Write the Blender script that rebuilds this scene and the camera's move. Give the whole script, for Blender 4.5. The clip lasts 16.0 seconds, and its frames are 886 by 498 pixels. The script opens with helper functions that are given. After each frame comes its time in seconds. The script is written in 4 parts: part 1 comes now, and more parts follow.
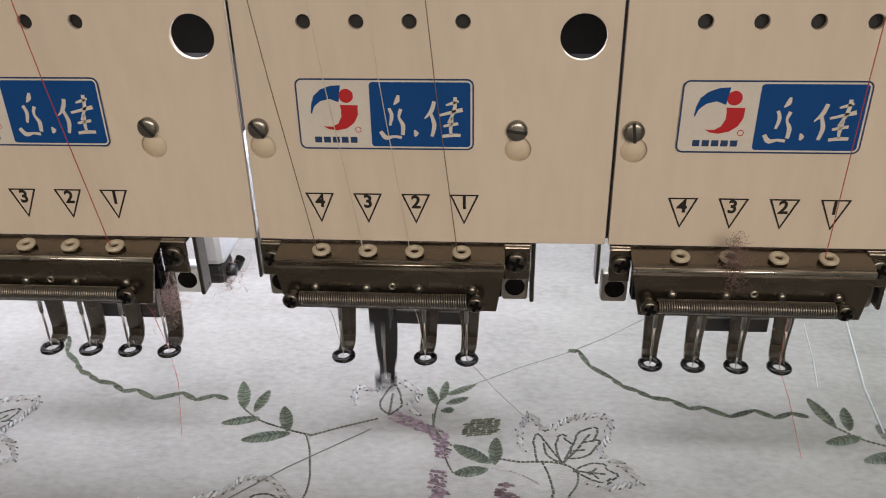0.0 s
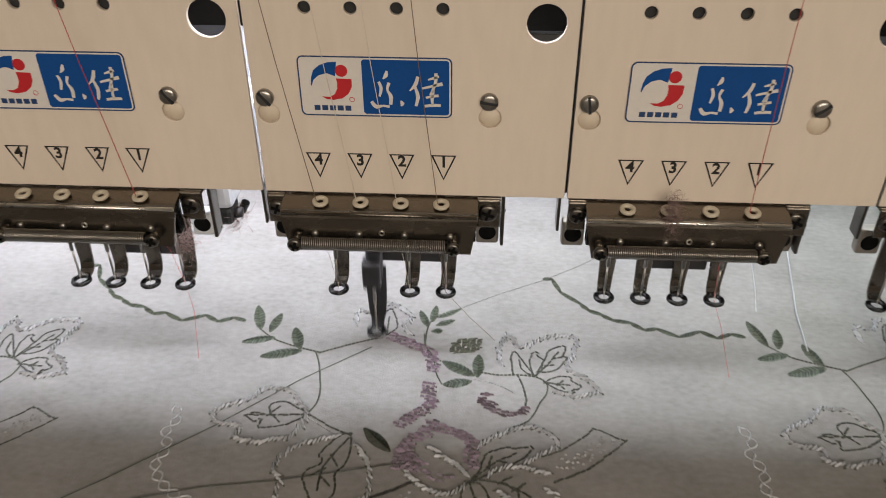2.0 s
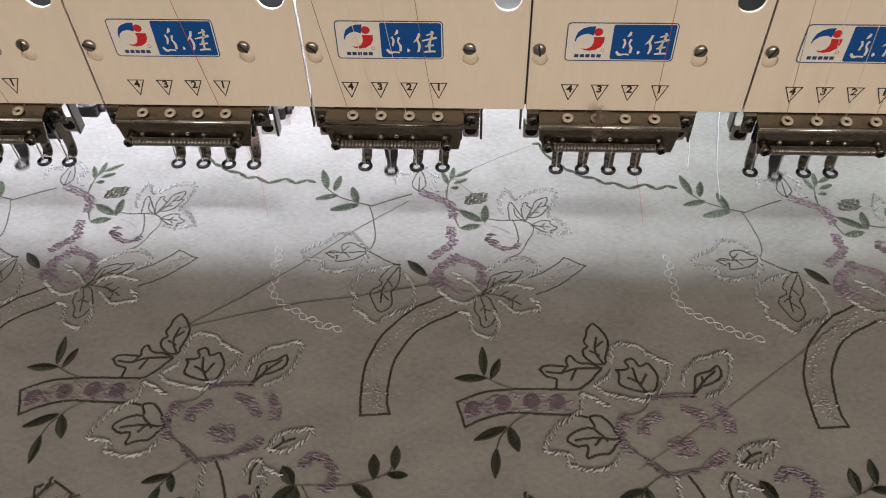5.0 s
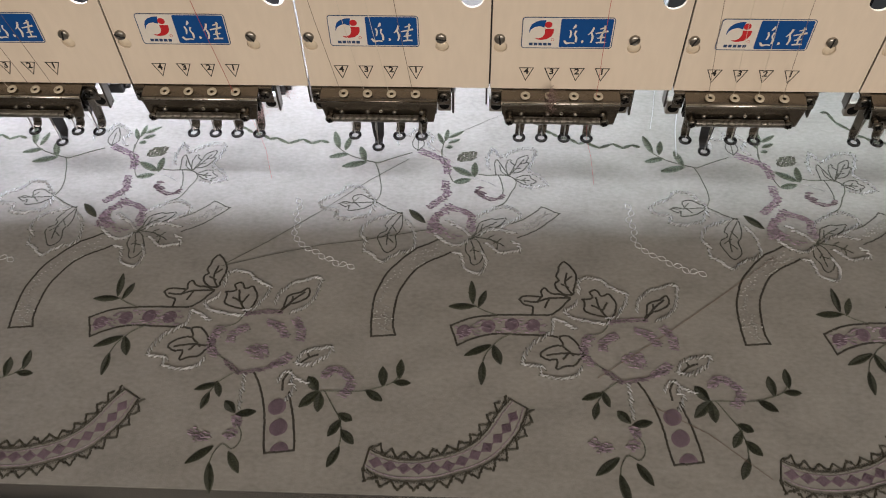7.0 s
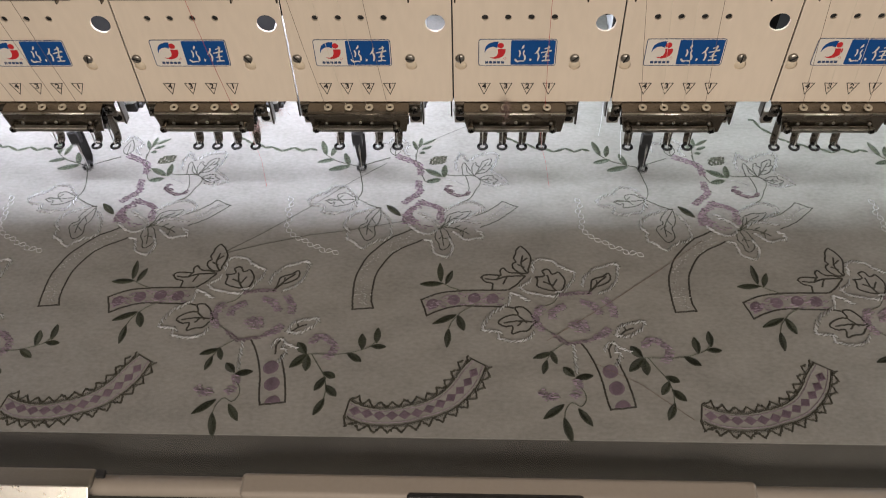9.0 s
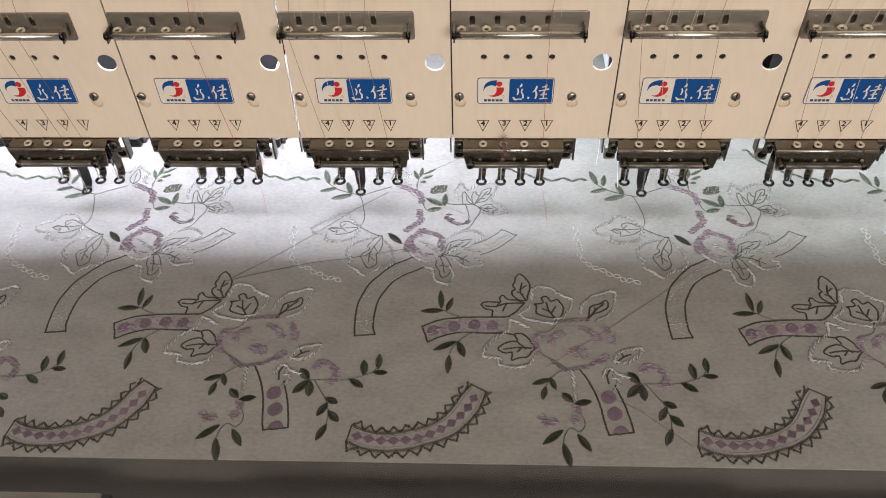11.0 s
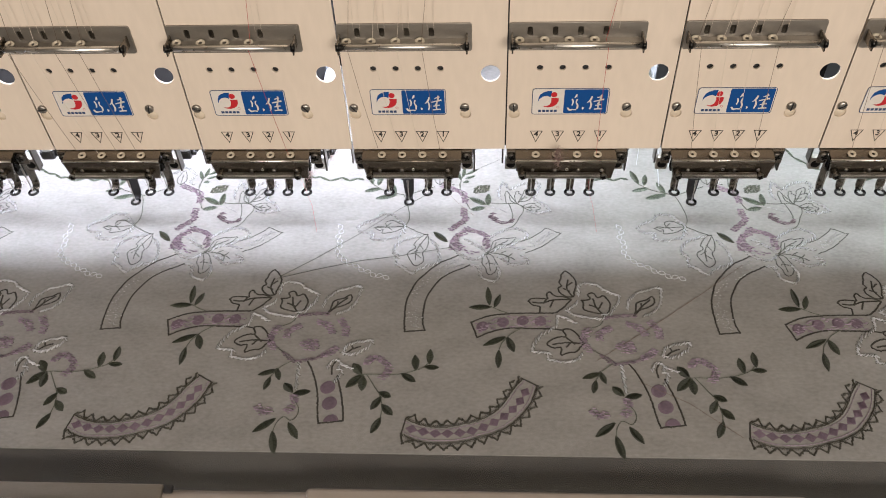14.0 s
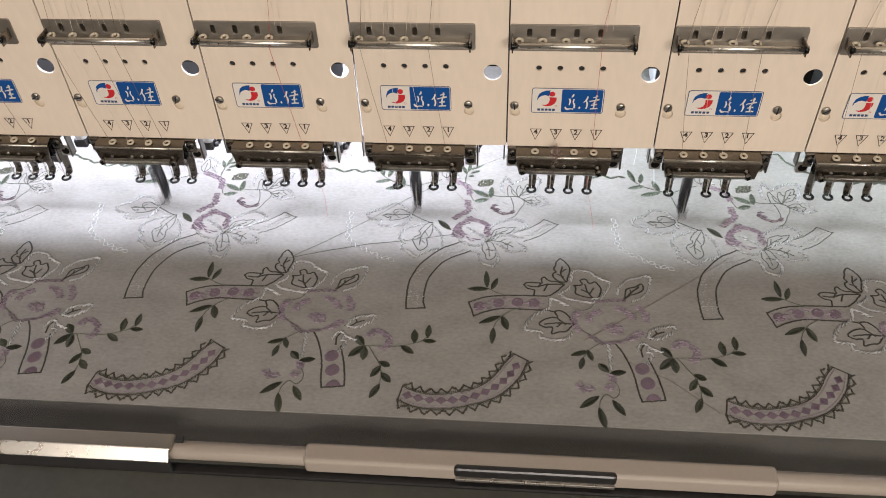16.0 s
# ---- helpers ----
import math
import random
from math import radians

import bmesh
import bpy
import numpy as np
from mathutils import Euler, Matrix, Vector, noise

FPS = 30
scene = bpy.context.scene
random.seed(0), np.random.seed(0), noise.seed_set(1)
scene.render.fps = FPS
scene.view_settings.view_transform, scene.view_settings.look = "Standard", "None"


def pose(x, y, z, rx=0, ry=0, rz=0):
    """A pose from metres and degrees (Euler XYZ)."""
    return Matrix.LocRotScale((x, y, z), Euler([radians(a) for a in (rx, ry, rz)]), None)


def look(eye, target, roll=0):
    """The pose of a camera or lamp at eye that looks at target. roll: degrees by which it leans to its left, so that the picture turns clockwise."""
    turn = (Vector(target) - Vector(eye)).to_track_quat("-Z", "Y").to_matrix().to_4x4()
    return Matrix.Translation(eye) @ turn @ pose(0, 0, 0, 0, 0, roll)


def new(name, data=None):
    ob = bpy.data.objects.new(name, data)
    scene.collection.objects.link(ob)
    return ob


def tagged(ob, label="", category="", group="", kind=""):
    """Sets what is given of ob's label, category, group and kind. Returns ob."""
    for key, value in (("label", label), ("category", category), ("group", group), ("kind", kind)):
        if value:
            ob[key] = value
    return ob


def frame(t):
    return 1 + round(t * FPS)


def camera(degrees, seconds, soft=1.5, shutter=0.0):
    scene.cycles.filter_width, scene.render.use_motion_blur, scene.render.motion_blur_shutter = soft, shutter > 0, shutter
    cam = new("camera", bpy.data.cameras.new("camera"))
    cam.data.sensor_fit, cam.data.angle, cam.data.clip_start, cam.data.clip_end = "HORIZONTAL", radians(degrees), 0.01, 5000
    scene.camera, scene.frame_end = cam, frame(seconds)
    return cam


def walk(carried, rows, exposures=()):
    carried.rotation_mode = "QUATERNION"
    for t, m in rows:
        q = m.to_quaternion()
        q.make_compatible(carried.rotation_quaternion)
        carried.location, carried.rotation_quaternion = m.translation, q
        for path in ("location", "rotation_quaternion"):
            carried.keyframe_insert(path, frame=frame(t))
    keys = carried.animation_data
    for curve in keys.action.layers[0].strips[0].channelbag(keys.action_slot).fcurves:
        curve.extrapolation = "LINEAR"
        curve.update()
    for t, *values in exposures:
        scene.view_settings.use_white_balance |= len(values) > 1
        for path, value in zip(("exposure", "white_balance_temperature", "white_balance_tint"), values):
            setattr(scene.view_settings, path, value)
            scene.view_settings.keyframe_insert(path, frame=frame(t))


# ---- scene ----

# camera and its walk
cam = camera(55.95, 16.0, 0.95, 0.5)
PATH = [
    (0, 0.0840, -0.2513, 0.2243, 3.91, -28.62, 0.93),
    (0.5, 0.0862, -0.2514, 0.2270, 3.50, -29.26, 0.62),
    (1, 0.0859, -0.2576, 0.2294, 3.44, -30.37, 0.44),
    (1.5, 0.0843, -0.2629, 0.2374, 3.40, -32.25, 0.31),
    (2, 0.0876, -0.2836, 0.2605, 3.13, -34.72, 0.14),
    (2.5, 0.0893, -0.3049, 0.2852, 3.14, -37.71, 0.21),
    (3, 0.0886, -0.3107, 0.2987, 3.22, -41.27, 0.81),
    (3.5, 0.0872, -0.3201, 0.3174, 3.18, -43.47, 1.24),
    (4, 0.0881, -0.3351, 0.3401, 3.00, -45.48, 1.16),
    (4.5, 0.0923, -0.3512, 0.3675, 2.84, -47.65, 0.95),
    (5, 0.0955, -0.3663, 0.3930, 2.43, -49.16, 1.11),
    (7.5, 0.1167, -0.4407, 0.4754, 2.22, -52.43, 1.01),
    (8, 0.1212, -0.4621, 0.4875, 2.44, -51.74, 1.19),
    (8.5, 0.1292, -0.4849, 0.4927, 2.38, -50.72, 1.37),
    (9, 0.1370, -0.5043, 0.5012, 1.72, -49.22, 1.38),
    (11.5, 0.1367, -0.5054, 0.5106, 1.70, -47.19, 1.29),
    (12, 0.1335, -0.5069, 0.5102, 1.45, -46.91, 1.40),
    (12.5, 0.1254, -0.5074, 0.5097, 1.34, -46.71, 1.45),
    (13, 0.1163, -0.5104, 0.5088, 1.60, -46.62, 1.71),
    (13.5, 0.1075, -0.5085, 0.5108, 1.91, -46.62, 1.68),
    (14, 0.1028, -0.5061, 0.5106, 2.02, -46.56, 1.85),
    (14.5, 0.1024, -0.5142, 0.5065, 2.04, -46.24, 2.06),
    (15, 0.1109, -0.5254, 0.5109, 2.77, -45.87, 2.06),
    (15.5, 0.1183, -0.5403, 0.5126, 3.79, -45.21, 1.99),
    (16, 0.1239, -0.5546, 0.5156, 4.44, -44.57, 1.83),
]
walk(cam, [(t, pose(x, y, z, 90 + pitch, roll, yaw)) for t, x, y, z, yaw, pitch, roll in PATH],
     [(0, -0.32, 6600, 11), (1.5, -0.3, 6600, 11), (3.5, -0.07, 6550, 11), (9, -0.04, 6450, 11), (11.5, 0.31, 6350, 12), (16, 0.31, 6350, 12)])

# ---- world and light ----
world = bpy.data.worlds.new("workshop_air")
scene.world = world
world.use_nodes = True
world.node_tree.nodes["Background"].inputs["Color"].default_value = (1.0, 0.93, 0.84, 1)
world.node_tree.nodes["Background"].inputs["Strength"].default_value = 0.02


def area_lamp(name, m, sx, sy, watts, colour):
    data = bpy.data.lights.new(name, "AREA")
    data.shape, data.size, data.size_y, data.energy, data.color = "RECTANGLE", sx, sy, watts, colour
    ob = new(name, data)
    ob.matrix_world = m
    return ob


# light from an unseen, assumed window behind the camera, tube lamp under the ceiling, work light strips behind the
# heads
area_lamp("front_light", look((0.68, -2.33, 1.12), (0.20, 0.0, 0.05)), 1.6, 0.36, 46.0, (1.0, 0.89, 0.765))
# extra lamp added to give the rail's clip strip a bright reflection
area_lamp("front_light", look((-0.76, -2.33, 1.12), (-0.60, 0.0, 0.05)), 1.05, 0.36, 8.0, (1.0, 0.89, 0.765))
area_lamp("tube_light", look((0.0, -0.55, 1.85), (0.0, -0.4, 0.0)), 2.4, 0.03, 1.0, (1.0, 0.95, 0.88))
area_lamp("work_light", look((-0.445, 0.0630, 0.2000), (-0.445, 0.050, 0.0)), 1.19, 0.052, 3.9, (0.84, 0.865, 1.0))
area_lamp("work_light", look((0.655, 0.0630, 0.2000), (0.655, 0.050, 0.0)), 1.01, 0.052, 1.4, (0.84, 0.94, 0.98))
# added fill lamps under the beam, to brighten the cloth behind the needles
area_lamp("back_fill_light", look((-0.445, 0.185, 0.0975), (-0.445, 0.180, 0.0)), 1.19, 0.020, 1.9, (0.865, 0.875, 1.0))
area_lamp("back_fill_light", look((0.655, 0.185, 0.0975), (0.655, 0.180, 0.0)), 1.01, 0.020, 0.65, (0.84, 0.94, 0.96))


# ---- materials ----
def mat(name, colour, rough=0.5, metal=0.0, vary=0.12, scale=40.0, bump=0.0, bump_scale=400.0, stretch=(1, 1, 1), coat=0.0, random_tone=0.0, gloss=0.5, strand=0.0):
    """Principled surface with tone variation at two scales and a fine relief."""
    m = bpy.data.materials.new(name)
    m.use_nodes = True
    nt = m.node_tree
    n, l = nt.nodes, nt.links
    b = n["Principled BSDF"]
    b.inputs["Roughness"].default_value, b.inputs["Metallic"].default_value = rough, metal
    b.inputs["Coat Weight"].default_value, b.inputs["Specular IOR Level"].default_value = coat, gloss
    tc, mp = n.new("ShaderNodeTexCoord"), n.new("ShaderNodeMapping")
    mp.inputs["Scale"].default_value = stretch
    l.new(tc.outputs["Object"], mp.inputs["Vector"])
    big, fine = n.new("ShaderNodeTexNoise"), n.new("ShaderNodeTexNoise")
    big.inputs["Scale"].default_value, fine.inputs["Scale"].default_value = scale, scale * 9
    big.inputs["Detail"].default_value = fine.inputs["Detail"].default_value = 4
    for t in (big, fine):
        l.new(mp.outputs["Vector"], t.inputs["Vector"])
    add = n.new("ShaderNodeMath")
    add.operation = "ADD"
    l.new(big.outputs["Fac"], add.inputs[0])
    l.new(fine.outputs["Fac"], add.inputs[1])
    ramp = n.new("ShaderNodeMapRange")
    ramp.inputs["From Min"].default_value, ramp.inputs["From Max"].default_value = 0.6, 1.4
    ramp.inputs["To Min"].default_value, ramp.inputs["To Max"].default_value = 1 - vary, 1 + vary
    l.new(add.outputs[0], ramp.inputs["Value"])
    tone = ramp.outputs[0]
    if random_tone:
        info, rr, mul = n.new("ShaderNodeObjectInfo"), n.new("ShaderNodeMapRange"), n.new("ShaderNodeMath")
        rr.inputs["To Min"].default_value, rr.inputs["To Max"].default_value = 1 - random_tone, 1 + random_tone
        l.new(info.outputs["Random"], rr.inputs["Value"])
        mul.operation = "MULTIPLY"
        l.new(tone, mul.inputs[0])
        l.new(rr.outputs[0], mul.inputs[1])
        tone = mul.outputs[0]
    if strand:
        geo, rs, ms = n.new("ShaderNodeNewGeometry"), n.new("ShaderNodeMapRange"), n.new("ShaderNodeMath")
        rs.inputs["To Min"].default_value, rs.inputs["To Max"].default_value = 1 - strand, 1 + strand
        l.new(geo.outputs["Random Per Island"], rs.inputs["Value"])
        ms.operation = "MULTIPLY"
        l.new(tone, ms.inputs[0])
        l.new(rs.outputs[0], ms.inputs[1])
        tone = ms.outputs[0]
    vm = n.new("ShaderNodeVectorMath")
    vm.operation = "SCALE"
    vm.inputs[0].default_value = colour
    l.new(tone, vm.inputs["Scale"])
    l.new(vm.outputs[0], b.inputs["Base Color"])
    rv = n.new("ShaderNodeMapRange")
    rv.inputs["To Min"].default_value, rv.inputs["To Max"].default_value = max(rough - 0.08, 0.03), min(rough + 0.1, 1)
    l.new(big.outputs["Fac"], rv.inputs["Value"])
    l.new(rv.outputs[0], b.inputs["Roughness"])
    if bump:
        f2, bp = n.new("ShaderNodeTexNoise"), n.new("ShaderNodeBump")
        f2.inputs["Scale"].default_value, f2.inputs["Detail"].default_value = bump_scale, 3
        l.new(mp.outputs["Vector"], f2.inputs["Vector"])
        bp.inputs["Strength"].default_value, bp.inputs["Distance"].default_value = bump, 0.001
        l.new(f2.outputs["Fac"], bp.inputs["Height"])
        l.new(bp.outputs[0], b.inputs["Normal"])
    return m


CREAM = mat("cream_enamel", (0.66, 0.57, 0.475), 0.42, 0, 0.055, 22, 0.03, 900, (1, 1, 0.25))
CREAM_BACK = mat("cream_liner", (0.64, 0.55, 0.43), 0.6, 0, 0.05, 60)
STEEL = mat("nickel_steel", (0.195, 0.172, 0.144), 0.25, 1.0, 0.09, 60, 0.03, 1500, (1, 4, 4))
PLATE_STEEL = mat("brushed_plate_steel", (0.34, 0.315, 0.28), 0.5, 1.0, 0.08, 60, 0.04, 1500, (1, 4, 4))
BRIGHT = mat("bright_steel", (0.66, 0.63, 0.58), 0.28, 1.0, 0.1, 120)
DARK_STEEL = mat("blackened_steel", (0.03, 0.029, 0.028), 0.26, 1.0, 0.2, 200)
BLACKENED = mat("oiled_black_steel", (0.05, 0.05, 0.052), 0.35, 0.8, 0.2, 200)
GREY_CAST = mat("grey_cast_paint", (0.52, 0.54, 0.57), 0.4, 0, 0.06, 40, 0.02, 300)
FOOT_STEEL = mat("bronzed_foot_steel", (0.17, 0.15, 0.125), 0.24, 1.0, 0.1, 80, 0.02, 900)
DARK_SCREW = mat("dark_screw_steel", (0.13, 0.12, 0.105), 0.3, 1.0, 0.2, 300)
SCREW = mat("dull_screw_steel", (0.34, 0.32, 0.29), 0.34, 1.0, 0.2, 300)
# plain black: plastic parts, and sheets that stand for shade inside the machine
BLACK = mat("black_plastic_and_shade", (0.018, 0.018, 0.019), 0.45, 0, 0.2, 120)
# near-black that stands for the shade in openings, bores and slots
RECESS_SHADE = mat("recess_shade_black", (0.006, 0.006, 0.006), 0.9, 0, 0.2, 60, gloss=0.05)
WASHER = mat("ivory_ceramic", (0.52, 0.46, 0.36), 0.35, 0, 0.06, 200)
BLUE = mat("blue_print", (0.006, 0.062, 0.235), 0.6, 0, 0.06, 90, gloss=0.15)
NAVY = mat("navy_print", (0.015, 0.045, 0.13), 0.4, 0, 0.06, 90)
RED = mat("red_print", (0.46, 0.01, 0.016), 0.6, 0, 0.06, 90)
WHITE_PRINT = mat("white_print", (0.64, 0.60, 0.55), 0.45, 0, 0.05, 90)
INK = mat("black_ink", (0.012, 0.010, 0.009), 0.5, 0, 0.1, 300)
CLOTH = mat("white_organza", (0.252, 0.245, 0.233), 0.8, 0, 0.22, 28, 0.3, 1100, (1, 1.7, 1))
SHEER = mat("sheer_organza", (0.252, 0.245, 0.233), 0.8, 0, 0.22, 28, 0.3, 1100, (1, 1.7, 1))
SHEER.node_tree.nodes["Principled BSDF"].inputs["Alpha"].default_value = 0.23
RAIL_PAINT = mat("beige_rail_paint", (0.32, 0.278, 0.24), 0.38, 0, 0.05, 40)
TABLE = mat("grey_table_laminate", (0.07, 0.07, 0.06), 0.5, 0, 0.15, 20, 0.05, 500)
PLASTER = mat("pale_plaster", (0.55, 0.52, 0.47), 0.9, 0, 0.06, 3, 0.1, 60)
CONCRETE = mat("grey_concrete", (0.25, 0.24, 0.22), 0.8, 0, 0.15, 4, 0.1, 60)
GREEN_DARK = mat("dark_green_thread", (0.034, 0.039, 0.025), 0.55, 0, 0.25, 700, 0.2, 4000, random_tone=0.2, strand=0.5)
GREEN = mat("sage_green_thread", (0.100, 0.122, 0.094), 0.5, 0, 0.25, 700, 0.2, 4000, random_tone=0.15, strand=0.55)
GREEN_PALE = mat("pale_green_thread", (0.11, 0.135, 0.105), 0.5, 0, 0.25, 700, 0.2, 4000, random_tone=0.15, strand=0.5)
BROWN = mat("olive_outline_thread", (0.028, 0.026, 0.020), 0.6, 0, 0.3, 700, strand=0.5)
VEIN = mat("dark_sage_thread", (0.045, 0.050, 0.038), 0.6, 0, 0.3, 700, strand=0.5)
STEM_THREAD = mat("grey_green_thread", (0.08, 0.09, 0.068), 0.55, 0, 0.3, 700, strand=0.4)
WHITE_THREAD = mat("white_thread", (0.45, 0.46, 0.48), 0.45, 0, 0.12, 700, strand=0.25)
PALE_THREAD = mat("pale_grey_thread", (0.34, 0.34, 0.335), 0.5, 0, 0.15, 700, strand=0.3)
PURPLE = mat("lilac_thread", (0.226, 0.174, 0.222), 0.5, 0, 0.25, 700, strand=0.4)
LILAC_SATIN = mat("lilac_satin_thread", (0.160, 0.117, 0.150), 0.6, 0, 0.2, 500, 0.15, 3000, random_tone=0.12, gloss=0.25)
LACE_THREAD = mat("dark_olive_lace_thread", (0.036, 0.034, 0.024), 0.6, 0, 0.3, 700, strand=0.5)
MAUVE = mat("mauve_thread", (0.15, 0.115, 0.14), 0.5, 0, 0.25, 700, strand=0.4)
RED_THREAD = mat("red_thread", (0.42, 0.05, 0.045), 0.5, 0, 0.1, 700)
BROWN_THREAD = mat("brown_thread", (0.16, 0.11, 0.08), 0.5, 0, 0.1, 700)
IVORY_THREAD = mat("ivory_thread", (0.62, 0.55, 0.46), 0.5, 0, 0.1, 700)
LINT = mat("pinkish_lint", (0.27, 0.185, 0.17), 0.9, 0, 0.2, 300)
GLOW = bpy.data.materials.new("lamp_diffuser")
GLOW.use_nodes = True
GLOW.node_tree.nodes["Principled BSDF"].inputs["Emission Color"].default_value = (0.95, 0.97, 1, 1)
GLOW.node_tree.nodes["Principled BSDF"].inputs["Emission Strength"].default_value = 3.0


# ---- mesh helpers ----
def part(name, bm, material, parent=None, label=""):
    me = bpy.data.meshes.new(name)
    bm.to_mesh(me)
    bm.free()
    return link(name, me, material, parent, label)


def link(name, me, material, parent=None, label=""):
    if not me.materials:
        me.materials.append(material)
    ob = new(name, me)
    ob.parent = parent
    if label:
        tagged(ob, label)
    return ob


def thing(name, at, label, category, group="", kind=""):
    ob = new(name)
    ob.empty_display_size = 0.01
    ob.location = at
    return tagged(ob, label, category, group, kind)


def smooth(bm):
    for f in bm.faces:
        f.smooth = True
    return bm


def rbox(x0, x1, y0, y1, z0, z1, bevel=0.0003, bm=None, seg=2):
    bm = bm or bmesh.new()
    vs = bmesh.ops.create_cube(bm, size=1)["verts"]
    for v in vs:
        v.co = ((x0 + x1) / 2 + v.co.x * (x1 - x0), (y0 + y1) / 2 + v.co.y * (y1 - y0), (z0 + z1) / 2 + v.co.z * (z1 - z0))
    if bevel:
        es = list({e for v in vs for e in v.link_edges})
        bmesh.ops.bevel(bm, geom=es, offset=bevel, segments=seg, affect="EDGES", profile=0.5)
    return bm


def rod(p0, p1, r0, r1=None, n=14, bm=None):
    bm = bm or bmesh.new()
    p0, p1 = Vector(p0), Vector(p1)
    q = (p1 - p0).to_track_quat("Z", "Y").to_matrix().to_4x4()
    bmesh.ops.create_cone(bm, cap_ends=True, segments=n, radius1=r0, radius2=r0 if r1 is None else r1, depth=(p1 - p0).length,
                          matrix=Matrix.Translation((p0 + p1) / 2) @ q)
    return bm


def lathe(profile, m, n=20, bm=None):
    """Turns (radius, height) pairs about the local z axis, then places the result with m."""
    bm = bm or bmesh.new()
    rings = []
    for r, h in profile:
        rings.append([bm.verts.new(m @ Vector((r * math.cos(a), r * math.sin(a), h))) for a in [i * math.tau / n for i in range(n)]])
    for a, b in zip(rings, rings[1:]):
        for i in range(n):
            bm.faces.new((a[i], a[(i + 1) % n], b[(i + 1) % n], b[i]))
    if profile[0] != profile[-1]:
        for r in (rings[0][::-1], rings[-1]):
            if profile[0][0] > 1e-6 or r is rings[-1]:
                try:
                    bm.faces.new(r)
                except ValueError:
                    pass
    else:
        bmesh.ops.remove_doubles(bm, verts=bm.verts, dist=1e-7)
    bmesh.ops.recalc_face_normals(bm, faces=bm.faces)
    return bm


def ring(centre, axis, outer, inner, thick, n=22, bm=None):
    """A flat rounded washer."""
    q = Vector(axis).to_track_quat("Z", "Y").to_matrix().to_4x4()
    h, c = thick / 2, min(thick * 0.3, (outer - inner) * 0.3)
    p = [(inner, -h + c), (inner + c, -h), (outer - c, -h), (outer, -h + c), (outer, h - c), (outer - c, h), (inner + c, h), (inner, h - c), (inner, -h + c)]
    return lathe(p, Matrix.Translation(centre) @ q, n, bm)


def tube(points, r, n=5, bm=None):
    """A thin tube through points."""
    bm = bm or bmesh.new()
    pts = [Vector(p) for p in points]
    last = None
    for i, p in enumerate(pts):
        d = (pts[min(i + 1, len(pts) - 1)] - pts[max(i - 1, 0)]).normalized()
        u = d.orthogonal().normalized() if last is None else (last - last.dot(d) * d).normalized()
        w, last = d.cross(u), u
        row = [bm.verts.new(p + r * (math.cos(k * math.tau / n) * u + math.sin(k * math.tau / n) * w)) for k in range(n)]
        if i:
            for k in range(n):
                bm.faces.new((prev[k], prev[(k + 1) % n], row[(k + 1) % n], row[k]))
        prev = row
    return smooth(bm)


def circle(cx, cy, r, n=28, squash=1.0):
    return [(cx + r * math.cos(i * math.tau / n), cy + squash * r * math.sin(i * math.tau / n)) for i in range(n)]


def rounded(x0, x1, y0, y1, r, n=5):
    out = []
    for cx, cy, a in ((x1 - r, y0 + r, -90), (x1 - r, y1 - r, 0), (x0 + r, y1 - r, 90), (x0 + r, y0 + r, 180)):
        out += [(cx + r * math.cos(radians(a + 90 * i / n)), cy + r * math.sin(radians(a + 90 * i / n))) for i in range(n + 1)]
    return out


SHEETS = {}


def cut_sheet(loops, thick, y, bevel=0.0, upright=True):
    """Sheet with holes, made once for each shape."""
    key = repr((loops, thick, y, bevel, upright))
    if key not in SHEETS:
        SHEETS[key] = make_sheet(loops, thick, y, bevel, upright)
    return SHEETS[key]


def make_sheet(loops, thick, y, bevel=0.0, upright=True):
    """Sheet with holes: the first loop is the outline in x and z, the rest are openings; y is its middle."""
    cu = bpy.data.curves.new("sheet", "CURVE")
    cu.dimensions, cu.fill_mode, cu.extrude, cu.bevel_depth, cu.bevel_resolution = "2D", "BOTH", max(thick / 2 - bevel, 1e-5), bevel, 1
    cu.offset = -bevel
    for loop in loops:
        sp = cu.splines.new("POLY")
        sp.points.add(len(loop) - 1)
        for p, (x, z) in zip(sp.points, loop):
            p.co = (x, z, 0, 1)
        sp.use_cyclic_u = True
    ob = bpy.data.objects.new("sheet", cu)
    scene.collection.objects.link(ob)
    me = bpy.data.meshes.new_from_object(ob.evaluated_get(bpy.context.evaluated_depsgraph_get()))
    bpy.data.objects.remove(ob)
    bpy.data.curves.remove(cu)
    me.transform(pose(0, y, 0, 90, 0, 0) if upright else pose(0, 0, y))
    me.materials.clear()
    return me


DIGITS = {}


def digit(text, size, x, y, z):
    if text not in DIGITS:
        DIGITS[text] = make_digit(text, size, x, y, z)
    return DIGITS[text]


def make_digit(text, size, x, y, z):
    cu = bpy.data.curves.new("digit", "FONT")
    cu.body, cu.size, cu.extrude, cu.align_x, cu.align_y, cu.offset = text, size, 0.00006, "CENTER", "CENTER", size * 0.03
    ob = bpy.data.objects.new("digit", cu)
    scene.collection.objects.link(ob)
    me = bpy.data.meshes.new_from_object(ob.evaluated_get(bpy.context.evaluated_depsgraph_get()))
    bpy.data.objects.remove(ob)
    bpy.data.curves.remove(cu)
    me.transform(pose(x, y, z, 90, 0, 0))
    me.materials.clear()
    return me


